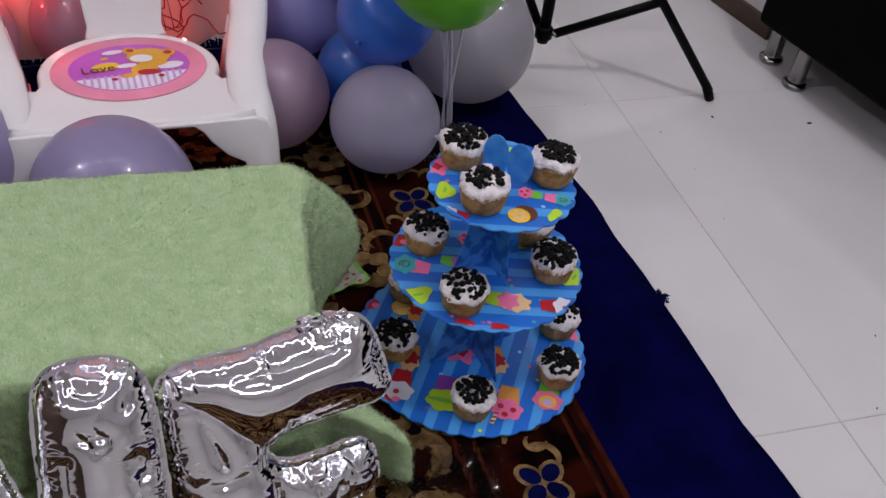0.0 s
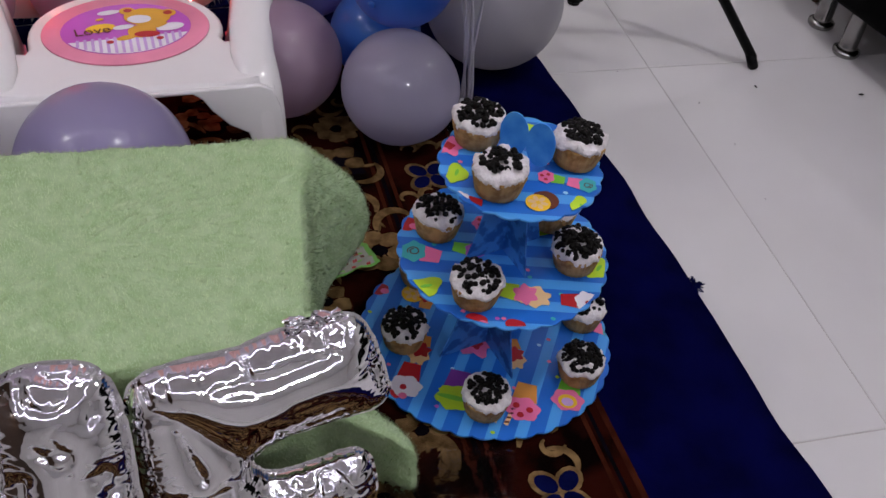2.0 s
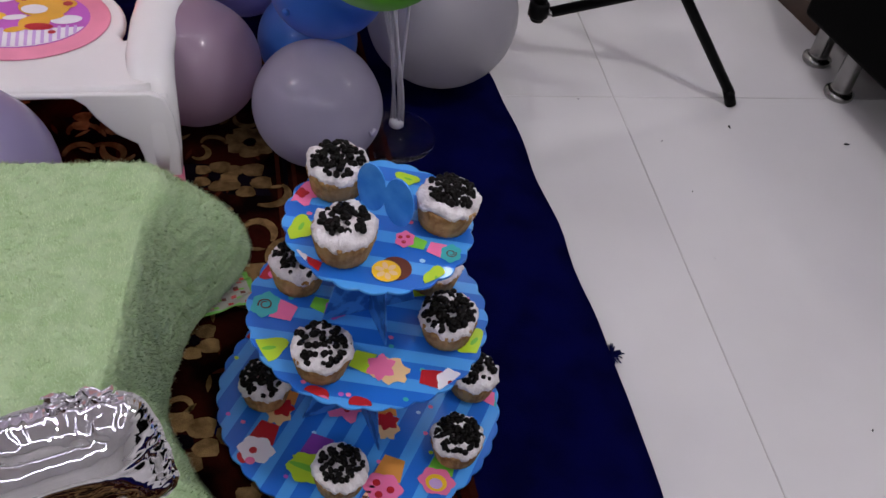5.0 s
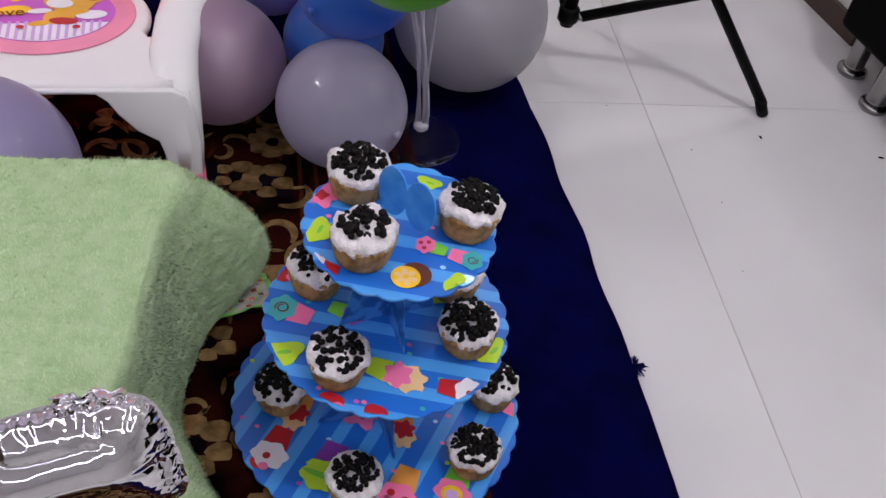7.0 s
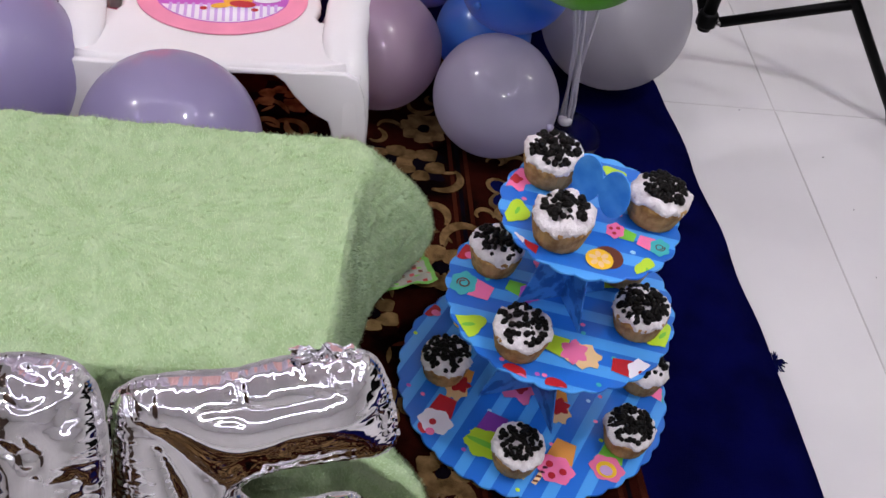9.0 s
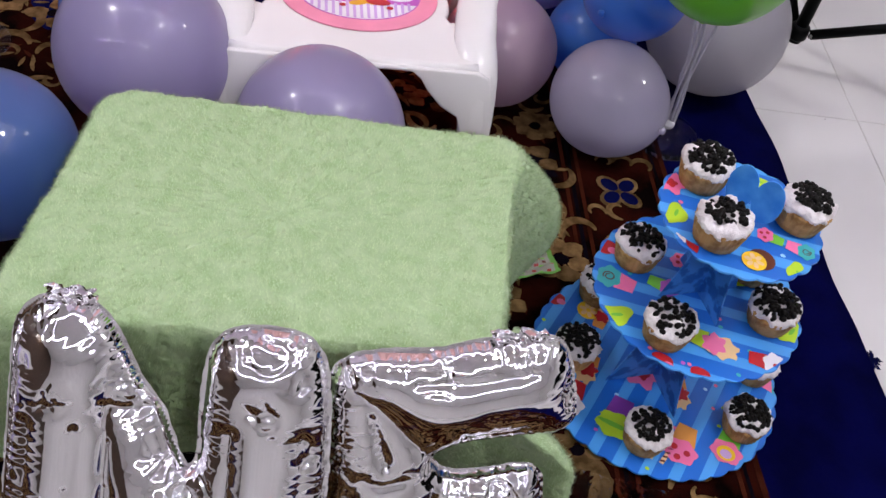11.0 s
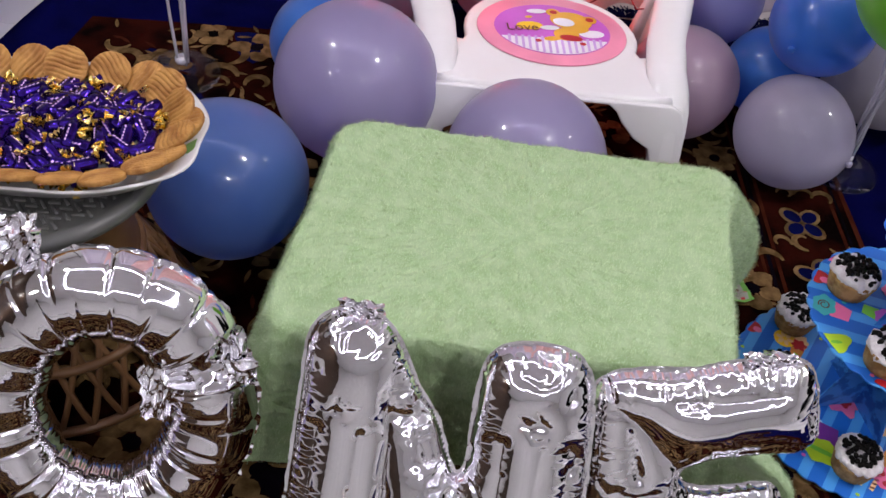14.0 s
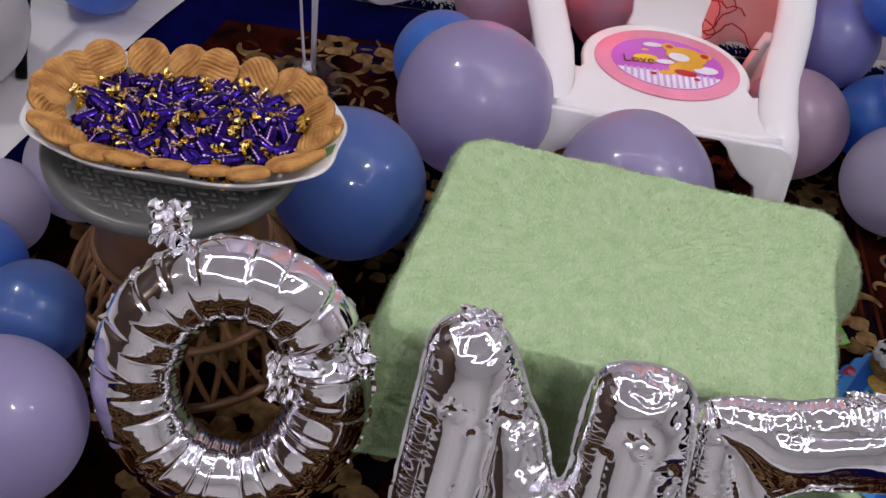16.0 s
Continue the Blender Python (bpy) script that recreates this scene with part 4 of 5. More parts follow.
CRUSHED_E = [(-0.19, 0.292, 0.02, 0.004), (-0.112, 0.302, 0.02, 0.004), (-0.1, 0.205, 0.026, 0.007), (-0.05, 0.172, 0.035, 0.006), (0.01, 0.275, 0.014, 0.005), (-0.19, 0.21, 0.018, 0.003), (-0.06, 0.222, 0.022, 0.004), (-0.04, 0.316, 0.02, 0.004)]


def build_o(bm):
    na, nt = 420, 48
    rings = []
    for i in range(na):
        t = 2 * math.pi * i / na
        cx, cy = -0.135 + 0.1 * math.cos(t), 0.172 + 0.118 * math.sin(t)
        nx, ny = math.cos(t) * 0.117, math.sin(t) * 0.1
        q = math.hypot(nx, ny)
        nx, ny = nx / q, ny / q
        pleat = math.sin(11 * t + 2.0 * noise.noise((2.5 * math.cos(t), 2.5 * math.sin(t), 0)))
        ring = []
        for k in range(nt):
            a = 2 * math.pi * k / nt
            ca, sa = math.cos(a), math.sin(a)
            inner = max(0.0, 0.35 - ca) / 1.35
            outer = max(0.0, ca)
            r = 0.045 - 0.0048 * (1 - abs(pleat)) ** 6 * inner ** 0.6
            r -= 0.0045 * (1 - abs(math.sin(10 * t + 1.0 + 1.5 * noise.noise((2 * math.cos(t), 2 * math.sin(t), 7))))) ** 6 * outer ** 1.2
            r += 0.0025 * noise.noise((4 * math.cos(t), 4 * math.sin(t), a)) - 0.0009 * inner ** 2 * (1 - abs(noise.noise((26 * math.cos(t), 26 * math.sin(t), a * 0.6)))) ** 4
            r += 0.0014 * max(0.0, -ca) ** 3 * noise.noise((22 * math.cos(t), 22 * math.sin(t), 5))
            fold = abs(((t - 0.42 + math.pi) % (2 * math.pi)) - math.pi)
            if fold < 0.16:
                r -= 0.011 * (1 - fold / 0.16) ** 0.7
            ring.append(bm.verts.new((cx + nx * r * ca, cy + ny * r * ca, 0.9 * r * sa)))
        rings.append(ring)
    for i in range(na):
        p, q = rings[i], rings[(i + 1) % na]
        for k in range(nt):
            bm.faces.new((p[k], q[k], q[(k + 1) % nt], p[(k + 1) % nt]))


def seam_o(bm):
    row = []
    for i in range(481):
        t = 2 * math.pi * i / 480
        z = 0.004 * noise.noise((i * 0.2, 1, 3)) + 0.0015 * noise.noise((i * 0.7, 1, 5))
        w = 0.007 + 0.0015 * math.sin(30 * t) + 0.004 * noise.noise((i * 0.25, 2, 2))
        row.append((bm.verts.new((-0.135 + 0.14 * math.cos(t), 0.172 + 0.157 * math.sin(t), 0)), bm.verts.new((-0.135 + (0.14 + w) * math.cos(t), 0.172 + (0.157 + w) * math.sin(t), z))))
    for (a, b), (c, e) in zip(row, row[1:]):
        bm.faces.new((a, b, e, c))


for name, label, ref, yaw, lean, shape, flaps in (
    ("letter_o_balloon", "crumpled silver foil balloon shaped as letter O", (-0.53, 0.575, 0.2), 35, 25, (), ((-0.203, 0.342, 0.02, 0.024), (-0.035, 0.222, 0.045, 0.015), (-0.085, 0.2, 0.014, 0.028), (-0.012, 0.235, 0.012, 0.026))),
    ("letter_n_balloon", "crumpled silver foil balloon shaped as letter N", (-0.35, 0.643, 0.31), 22, 33, (LETTER_N, FOLDS_N, CRUSHED_N, 3.0), ((-0.086, 0.364, 0.021, 0.008),)),
    ("letter_e_balloon", "crumpled silver foil balloon shaped as letter E", (-0.053, 0.81, 0.29), 32, 26, (LETTER_E, FOLDS_E, CRUSHED_E, 8.0), ((-0.04, 0.324, 0.026, 0.005),)),
):
    ob = letter(name, label, ref, yaw, lean)
    if shape:
        body, seam = inflated(*shape)
        limb = part("foil_body", body, FOIL, ob)
        part("seam", seam, FOIL, limb, "crinkled welded foil edge")
    else:
        bm = bmesh.new()
        build_o(bm)
        limb = part("ring", bm, FOIL, ob)
        bm = bmesh.new()
        seam_o(bm)
        part("seam", bm, FOIL, limb, "crinkled welded foil edge")
    for i, (x, y, rx, ry) in enumerate(flaps):
        part("foil_flap", crumple(bmesh.new(), x, y, rx, ry, i * 3.1 + len(name), 0.014, 0.036 if i else 0.004), FOIL, ob, "crushed foil tail")

# ---- child's chair ----
CHAIR = pose(-0.535, 1.33, 0.012, 0, 0, 28)
chair = thing("child_chair", CHAIR, "low white plastic child's armchair with pink printed seat", "chair")


def deck():
    """The seat with its shoulders and the two open notches beside it, as one outline."""
    right = [(0.13, -0.113), (0.165, -0.108), (0.187, -0.093), (0.198, -0.065), (0.2, -0.03), (0.196, 0.0), (0.178, 0.012), (0.158, 0.008), (0.146, -0.004), (0.138, -0.006), (0.133, 0.004)]
    arc = [(0.004 + 0.135 * math.cos(radians(a)), 0.036 + 0.112 * math.sin(radians(a))) for a in range(-8, 190, 9)]
    left = [(-x + 0.004, y) for x, y in right[::-1]]
    return right + arc + left


part("seat", slab(deck(), 0.14, 0.156, 0.0075, 5), PLASTIC, chair)
part("front_lip", tube([(x, -0.1035 - 0.004 * math.cos(x * 9), 0.1465) for x in (-0.172, -0.12, -0.06, 0.0, 0.06, 0.12, 0.172)], 0.0088, 22, flat=1.0), PLASTIC, chair)


def apron(half=0.188):
    """The moulded front with its two legs and the arch between them."""
    right = [(0.204, 0.03), (0.203, 0.08), (0.198, 0.118), (half, 0.145), (0.17, 0.1525)]
    arch = [(0.16, 0.03), (0.159, 0.058), (0.151, 0.082), (0.126, 0.096), (0.104, 0.119), (0.093, 0.136), (0.08, 0.1455), (0.05, 0.1455), (0.0, 0.144)]
    inner = arch + [(-x, z) for x, z in arch[-2::-1]]
    out = [(-x, z) for x, z in right] + right[::-1] + inner
    return slab(out, -0.0125, 0.0125, 0.003, 3)


def feet(sx):
    return slab([(sx * 0.156, 0.0), (sx * 0.207, 0.0), (sx * 0.2055, 0.036), (sx * 0.156, 0.036)], -0.016, 0.016, 0.005, 3)


def back_leg(sx):
    out = [(sx * 0.157, 0.03), (sx * 0.205, 0.03), (sx * 0.203, 0.1), (sx * 0.2, 0.165), (sx * 0.172, 0.165), (sx * 0.165, 0.11)]
    return slab(out, -0.0145, 0.0145, 0.009, 4)


part("front_panel", apron(), PLASTIC, chair, m=pose(0, -0.139, 0, 78, 0, 0))
for sx in (-1, 1):
    part("back_leg", back_leg(sx), PLASTIC, chair, m=pose(0, 0.2, 0, 102, 0, 0))
    for y, rx in ((-0.139, 78), (0.2, 102)):
        part("foot", feet(sx), PINKPLASTIC, chair, "pink plastic foot", m=pose(0, y, 0.0, rx, 0, 0))
for sx in (-1, 1):
    path = [(0.1815, -0.1305, 0.037), (0.1805, -0.1235, 0.07), (0.178, -0.1145, 0.105), (0.175, -0.104, 0.13), (0.172, -0.085, 0.148), (0.171, -0.045, 0.158), (0.176, 0.01, 0.167), (0.186, 0.06, 0.175), (0.198, 0.11, 0.185), (0.207, 0.16, 0.2), (0.208, 0.2, 0.225), (0.198, 0.232, 0.27), (0.17, 0.252, 0.32), (0.11, 0.26, 0.36), (0.0, 0.262, 0.375)]
    part("arm", tube([(sx * x, y, z) for x, y, z in path], [0.0135, 0.0145, 0.0155, 0.0165, 0.0172] + [0.0175] * 4 + [0.018] * 6, 24, flat=1.75, up=(1, 0, 0)), PLASTIC, chair)
    wall = [(-0.13, 0.04), (-0.1, 0.075), (-0.04, 0.1), (0.05, 0.105), (0.12, 0.08), (0.17, 0.035), (0.19, 0.035), (0.175, 0.15), (-0.115, 0.145)]
    part("side_panel", slab(wall, -0.006, 0.006, 0.003, 2), PLASTIC, chair, m=pose(sx * 0.186, 0, 0, 90, 0, 90))
back = [(-0.064, 0.0), (0.064, 0.0), (0.058, 0.02), (0.064, 0.07), (0.08, 0.14), (0.13, 0.232), (-0.13, 0.232), (-0.08, 0.14), (-0.064, 0.07), (-0.058, 0.02)]
part("backrest", slab(back, -0.007, 0.007, 0.004, 3), PLASTIC, chair, m=pose(0.006, 0.147, 0.147, 64, 0, 0))
seat_pad = part("seat_print", slab(ellipse(0.116, 0.09, 56), 0.0, 0.003, 0.001, 1), INK["rose"], chair, "rose pink oval seat sticker", m=pose(0.004, 0.034, 0.1565, 0, 0, 4))
pic = bmesh.new()
poly(ellipse(0.09, 0.066, 48), 0.0, pic, 0)
stripe_z = 0.0004
poly([(x, y) for x, y in ellipse(0.0885, 0.0645, 48) if y < -0.018], stripe_z, pic, 1)
for k in range(15):
    x = -0.07 + 0.01 * k
    low = -0.0635 * math.sqrt(max(0.0, 1 - (x / 0.0885) ** 2))
    if low < -0.03:
        ribbon([(x, low), (x + 0.001, -0.021)], [0.0042, 0.0042], 0.0008, pic, 2)
part("picture_ground", pic, [INK["magenta"], INK["white"], INK["lilac"]], seat_pad, "magenta picture with striped lower edge", smooth=False, m=pose(0, 0, 0.0035))
shapes = bmesh.new()
for a, b, x, y, r, idx, z in (
    (0.011, 0.01, 0.006, 0.045, 0, 0, 1), (0.012, 0.01, 0.062, 0.03, 0, 0, 1), (0.006, 0.005, 0.007, 0.045, 0, 2, 3), (0.0065, 0.0055, 0.062, 0.03, 0, 2, 3),
    (0.033, 0.024, 0.032, 0.024, -0.15, 0, 2), (0.017, 0.011, 0.02, 0.019, -0.1, 1, 4), (0.02, 0.017, 0.02, -0.012, 0.2, 0, 1), (0.018, 0.008, 0.026, -0.022, -0.1, 2, 3),
    (0.016, 0.006, 0.042, -0.002, 0.3, 0, 4), (0.02, 0.01, 0.06, -0.008, 0.1, 1, 2), (0.014, 0.006, -0.003, -0.026, 0.2, 0, 2), (0.021, 0.011, -0.035, 0.005, 0.1, 3, 1),
    (0.015, 0.006, -0.004, 0.002, 0.1, 1, 2), (0.016, 0.006, -0.02, 0.045, 0.1, 1, 1), (0.006, 0.003, -0.034, 0.028, 0.2, 3, 2), (0.005, 0.004, -0.026, -0.034, 0, 2, 4), (0.005, 0.004, 0.042, -0.036, 0, 2, 4)):
    poly(ellipse(a, b, 20, x, y, r), 0.0008 + 0.0002 * z, shapes, idx)
part("picture_shape", shapes, [INK["honey"], INK["white"], INK["red"], INK["yellow"]], seat_pad, "honey yellow and white rounded picture shapes", smooth=False, m=pose(0, 0, 0.0035))
word = bpy.data.curves.new("printed_word", "FONT")
word.body, word.size, word.extrude, word.align_x, word.align_y = "Love", 0.026, 0.0001, "CENTER", "CENTER"
word.materials.append(INK["brown"])
wob = new("printed_word", word)
wob.parent = seat_pad
wob.matrix_basis = pose(-0.047, -0.002, 0.0052, 0, 0, 4)
tagged(wob, "dark printed word Love")

# ---- balloons ----


def balloon(c, r, colour, label, axis=(0, 0, -1), name="balloon", squash=1.0):
    q = Vector(axis).to_track_quat("Z", "Y").to_matrix().to_4x4()
    q.translation = Vector(c)
    ob = thing(name, q, label, "balloon", "party balloons")
    prof = []
    n = 30
    for i in range(n + 1):
        t = math.pi * i / n
        z = -math.cos(t)
        rad = math.sin(t)
        if z > 0.55:
            z = 0.55 + (z - 0.55) * 1.14
        prof.append((max(0.0006, rad * r), z * r * squash))
    part("skin", lathe(prof, 48, lambda a, i: 1 + 0.006 * noise.noise((math.cos(a) + c[0] * 7, math.sin(a), i * 0.1))), LATEX[colour], ob)
    top = r * 0.55 + 0.45 * 1.14 * r
    part("knot", lathe([(0.004, top * squash - 0.003), (0.003, top * squash + 0.001), (0.0055, top * squash + 0.003), (0.006, top * squash + 0.005), (0.004, top * squash + 0.0085), (0.001, top * squash + 0.008)], 14), LATEX[colour], ob, "tied rubber knot")
    return ob


BALLOONS = [
    ((-0.74, 1.114, 0.131), 0.1185, "lilac", "pale lilac latex balloon resting on the carpet", (-0.3, 0.8, -0.5)),
    ((-0.467, 1.115, 0.1245), 0.1115, "lilac", "pale lilac latex balloon before the chair", (0.2, 0.6, -0.7)),
    ((-0.351, 1.464, 0.1025), 0.09, "rosy", "rosy lilac latex balloon beside the chair", (0.4, 0.8, -0.4)),
    ((-0.164, 1.455, 0.1005), 0.088, "pale", "whitish lilac latex balloon on the carpet", (0.88, -0.28, 0.05)),
    ((-0.068, 1.716, 0.129), 0.1165, "grey", "large grey translucent latex balloon near the carpet edge", (0.2, 0.9, -0.3)),
    ((-0.191, 1.55, 0.236), 0.08, "blue", "bright blue latex balloon on top of others", (-0.25, -0.85, -0.12)),
    ((-0.243, 1.612, 0.087), 0.0745, "blue", "bright blue latex balloon in the balloon heap", (0.1, 0.9, -0.3)),
    ((-0.375, 1.668, 0.15), 0.082, "dusk", "violet blue latex balloon in the balloon heap", (0.1, 0.9, -0.2)),
    ((-0.298, 1.69, 0.262), 0.068, "blue", "blue latex balloon at the heap's top", (0.1, 0.9, -0.2)),
    ((-0.77, 0.853, 0.118), 0.1045, "deep", "dull blue latex balloon between stool and table", (-0.45, -0.5, 0.72)),
    ((-0.862, 1.21, 0.093), 0.0805, "blue", "blue latex balloon behind the lilac one", (0.1, 0.9, -0.3)),
    ((-0.885, 1.44, 0.108), 0.095, "rosy", "rosy latex balloon by the curtain", (-0.2, 0.9, -0.3)),
    ((-0.72, 1.565, 0.107), 0.094, "rosy", "rosy latex balloon behind the chair", (-0.2, 0.9, -0.3)),
    ((-1.1, 0.54, 0.078), 0.065, "pale", "pale lilac latex balloon beside the stool", (-0.8, 0.2, -0.4)),
    ((-1.035, 0.452, 0.083), 0.068, "blue", "bright blue latex balloon beside the letter", (-0.8, 0.2, -0.4)),
    ((-0.925, 0.452, 0.08), 0.066, "deep", "dull blue latex balloon beside the letter", (-0.6, -0.5, -0.4)),
    ((-0.815, 0.322, 0.107), 0.093, "lilac", "pale lilac latex balloon on the carpet edge", (-0.6, -0.5, -0.4)),
    ((-1.075, 0.66, 0.088), 0.076, "pale", "pale latex balloon behind the stool", (-0.6, 0.5, -0.4)),
    ((-1.45, 1.02, 0.0865), 0.086, "blue", "light blue latex balloon on the tiles", (-0.6, 0.5, -0.4)),
    ((-1.44, 0.735, 0.111), 0.11, "white", "clear white latex balloon on the tiles", (-0.6, 0.5, -0.4)),
    ((-1.33, 0.585, 0.0665), 0.066, "yellow", "yellow latex balloon on the tiles", (-0.6, 0.5, -0.4)),
]
for c, r, colour, label, axis in BALLOONS:
    balloon(c, r, colour, label, axis)


def stick_stand(x, y, label, sticks, seed):
    """A clear round foot with a bundle of thin balloon sticks."""
    r = random.Random(seed)
    ob = thing("balloon_stand", pose(x, y, 0.0125), label, "balloon stand")
    part("base", lathe([(0.058, 0.0), (0.06, 0.001), (0.06, 0.004), (0.052, 0.0065), (0.02, 0.009), (0.012, 0.02), (0.011, 0.022)], 40), CLEAR, ob, "clear plastic round base")
    for k, (dx, dy, h) in enumerate(sticks):
        a = r.random() * 6.28
        x0, y0 = 0.007 * math.cos(a), 0.007 * math.sin(a)
        pts = [(x0 + dx * f ** 1.3 + 0.003 * math.sin(6 * f + k), y0 + dy * f ** 1.3, 0.02 + h * f) for f in (i / 8 for i in range(9))]
        part("stick", tube(pts, 0.0024, 8), FROST, ob, "thin translucent plastic stick")
    part("clip", lathe([(0.008, 0.02), (0.011, 0.024), (0.011, 0.03), (0.007, 0.033)], 16), FROST, ob)
    return ob


stick_stand(-0.072, 1.54, "clear balloon stand with frosted sticks on the carpet", [(-0.025, -0.085, 0.3), (-0.012, -0.08, 0.31), (0.0, -0.09, 0.3), (0.008, -0.08, 0.32), (-0.018, -0.095, 0.31), (-0.005, -0.1, 0.3)], 4)
stick_stand(-1.05, 1.1, "clear balloon stand with frosted sticks behind the stool", [(-0.03, 0.0, 0.5), (0.01, 0.015, 0.5), (0.0, 0.03, 0.5), (-0.05, 0.02, 0.3)], 8)
balloon((-0.083, 1.42, 0.416), 0.1, "green", "bright green latex balloon on the stick stand", (0.05, -0.1, -1))

# ---- light stands ----


def light_stand(hub, foot, top_z, leg_top, others, label):
    ob = thing("light_stand", pose(hub[0], hub[1], 0), label, "light stand", "black light stands")
    part("column", tube([(0, 0, hub[2] - 0.02), (0, 0, top_z)], 0.011, 14), BLACKMETAL, ob)
    part("lower_collar", lathe([(0.013, hub[2] - 0.014), (0.017, hub[2] - 0.01), (0.017, hub[2] + 0.01), (0.013, hub[2] + 0.014)], 16), BLACKMETAL, ob)
    part("upper_collar", lathe([(0.016, leg_top - 0.03), (0.023, leg_top - 0.02), (0.023, leg_top + 0.02), (0.014, leg_top + 0.03)], 16), BLACKMETAL, ob)
    for fx, fy in (foot, *others):
        f = Vector((fx - hub[0], fy - hub[1], 0.012))
        t = Vector((f.x * 0.05, f.y * 0.05, leg_top))
        leg = part("leg", tube([f.lerp(t, 0.02), t], 0.0088, 12), BLACKMETAL, ob)
        part("rubber_foot", tube([f - Vector((0, 0, 0.01)), f.lerp(t, 0.04)], 0.0094, 12), BLACKMETAL, leg, "rubber foot")
        h = Vector((f.x * 0.06, f.y * 0.06, hub[2]))
        e = f.lerp(t, 0.43)
        part("brace", tube([h, e], 0.0075, 8, flat=1.3), BLACKMETAL, ob)
        part("bolt", lathe([(0.004, 0), (0.004, 0.004), (0.001, 0.005)], 10), CHROME, ob, m=Matrix.Translation(h + Vector((0, -0.01, 0.004))) @ pose(0, 0, 0, 90))
    return ob


light_stand((0.06, 1.85, 0.097), (0.405, 1.881), 1.5, 0.43, ((-0.13, 2.17), (-0.1, 1.6 + 0.5)), "black metal tripod light stand on the tiles")
light_stand((-1.62, 1.12, 0.085), (-1.384, 0.791), 1.5, 0.43, ((-1.9, 1.0), (-1.55, 1.5)), "black metal tripod light stand on the tiles")

# ---- sofa ----
SOFA = pose(0.5, 2.05, 0, 0, 0, -52.1)
sofa = thing("sofa", SOFA, "black leather sofa on short chrome legs", "sofa")
part("base", box(0.82, 0.4, 0.185, 1.7, 0.8, 0.19, 0.012, 3), LEATHER, sofa)
part("seat_cushion", box(0.82, 0.385, 0.36, 1.4, 0.75, 0.17, 0.04, 4), LEATHER, sofa)
part("back_cushion", box(0.82, 0.72, 0.6, 1.4, 0.16, 0.42, 0.05, 4), LEATHER, sofa)
for x in (0.045, 1.595):
    part("armrest", box(x, 0.4, 0.38, 0.15, 0.8, 0.24, 0.03, 4), LEATHER, sofa)
for x, y in ((-0.008, 0.058), (0.09, 0.034), (1.6, 0.06), (1.6, 0.7)):
    leg = part("leg", lathe([(0.02, 0.012), (0.017, 0.018), (0.0165, 0.085), (0.02, 0.09), (0.02, 0.1)], 24), CHROME, sofa, "round chrome leg", m=pose(x, y, 0))
    part("foot_pad", lathe([(0.024, 0.0), (0.026, 0.003), (0.026, 0.009), (0.02, 0.013)], 24), CHROME, leg)

# ---- stool, platter, biscuits and sweets ----
STOOL = pose(-0.842, 0.62, 0.012)
stool = thing("stool", STOOL, "round plastic stool with grey top and brown lattice body", "stool")
ST = 0.262
part("top", lathe([(0.112, ST), (0.137, ST + 0.002), (0.143, ST + 0.009), (0.143, ST + 0.016), (0.139, ST + 0.0215), (0.131, ST + 0.0215), (0.128, ST + 0.0185), (0.001, ST + 0.0185)], 72), GREYPLASTIC, stool, "grey embossed round top")
emboss = bmesh.new()
for i in range(-9, 10):
    for j in range(-16, 17):
        x, y = i * 0.0145 + (0.007 if j % 2 else 0), j * 0.008
        if math.hypot(x, y) < 0.122:
            merge(emboss, box(0, 0, 0, 0.0125, 0.004, 0.0024, 0.0008, 1), pose(x, y, ST + 0.0192, 0, 0, 28 if j % 2 else -28))
part("anti_slip_pattern", emboss, GREYPLASTIC, stool, "raised zigzag grip pattern", kind="stuff")
part("shell", lathe([(0.09, ST), (0.094, ST - 0.03), (0.1, 0.15), (0.104, 0.135), (0.1, 0.135), (0.09, ST - 0.03), (0.084, ST)], 64, cap=False), BROWNPLASTIC, stool, "brown plastic upper shell")
for z, r in ((0.006, 0.166), (0.075, 0.135), (0.135, 0.103)):
    part("ring", tube([(r * math.cos(2 * math.pi * k / 60), r * math.sin(2 * math.pi * k / 60), z) for k in range(61)], 0.006, 8), BROWNPLASTIC, stool)
for k in range(30):
    for sg in (1, -1):
        pts = []
        for i in range(7):
            f = i / 6
            a = 2 * math.pi * (k + sg * f * 1.5) / 30
            r = 0.166 - 0.063 * f
            pts.append((r * math.cos(a), r * math.sin(a), 0.006 + 0.129 * f))
        part("lattice_bar", tube(pts, 0.0042, 6), BROWNPLASTIC, stool)

PLATE = pose(-0.834, 0.632, 0.2955, 0, 0, 30)
plate = thing("platter", PLATE, "white oval platter with leaf print on the stool", "platter")
PA, PB = 0.17, 0.102


def squarish(a):
    """Swells an oval towards a rounded oblong."""
    return (abs(math.cos(a)) ** 2.7 + abs(math.sin(a)) ** 2.7) ** (-1 / 2.7)


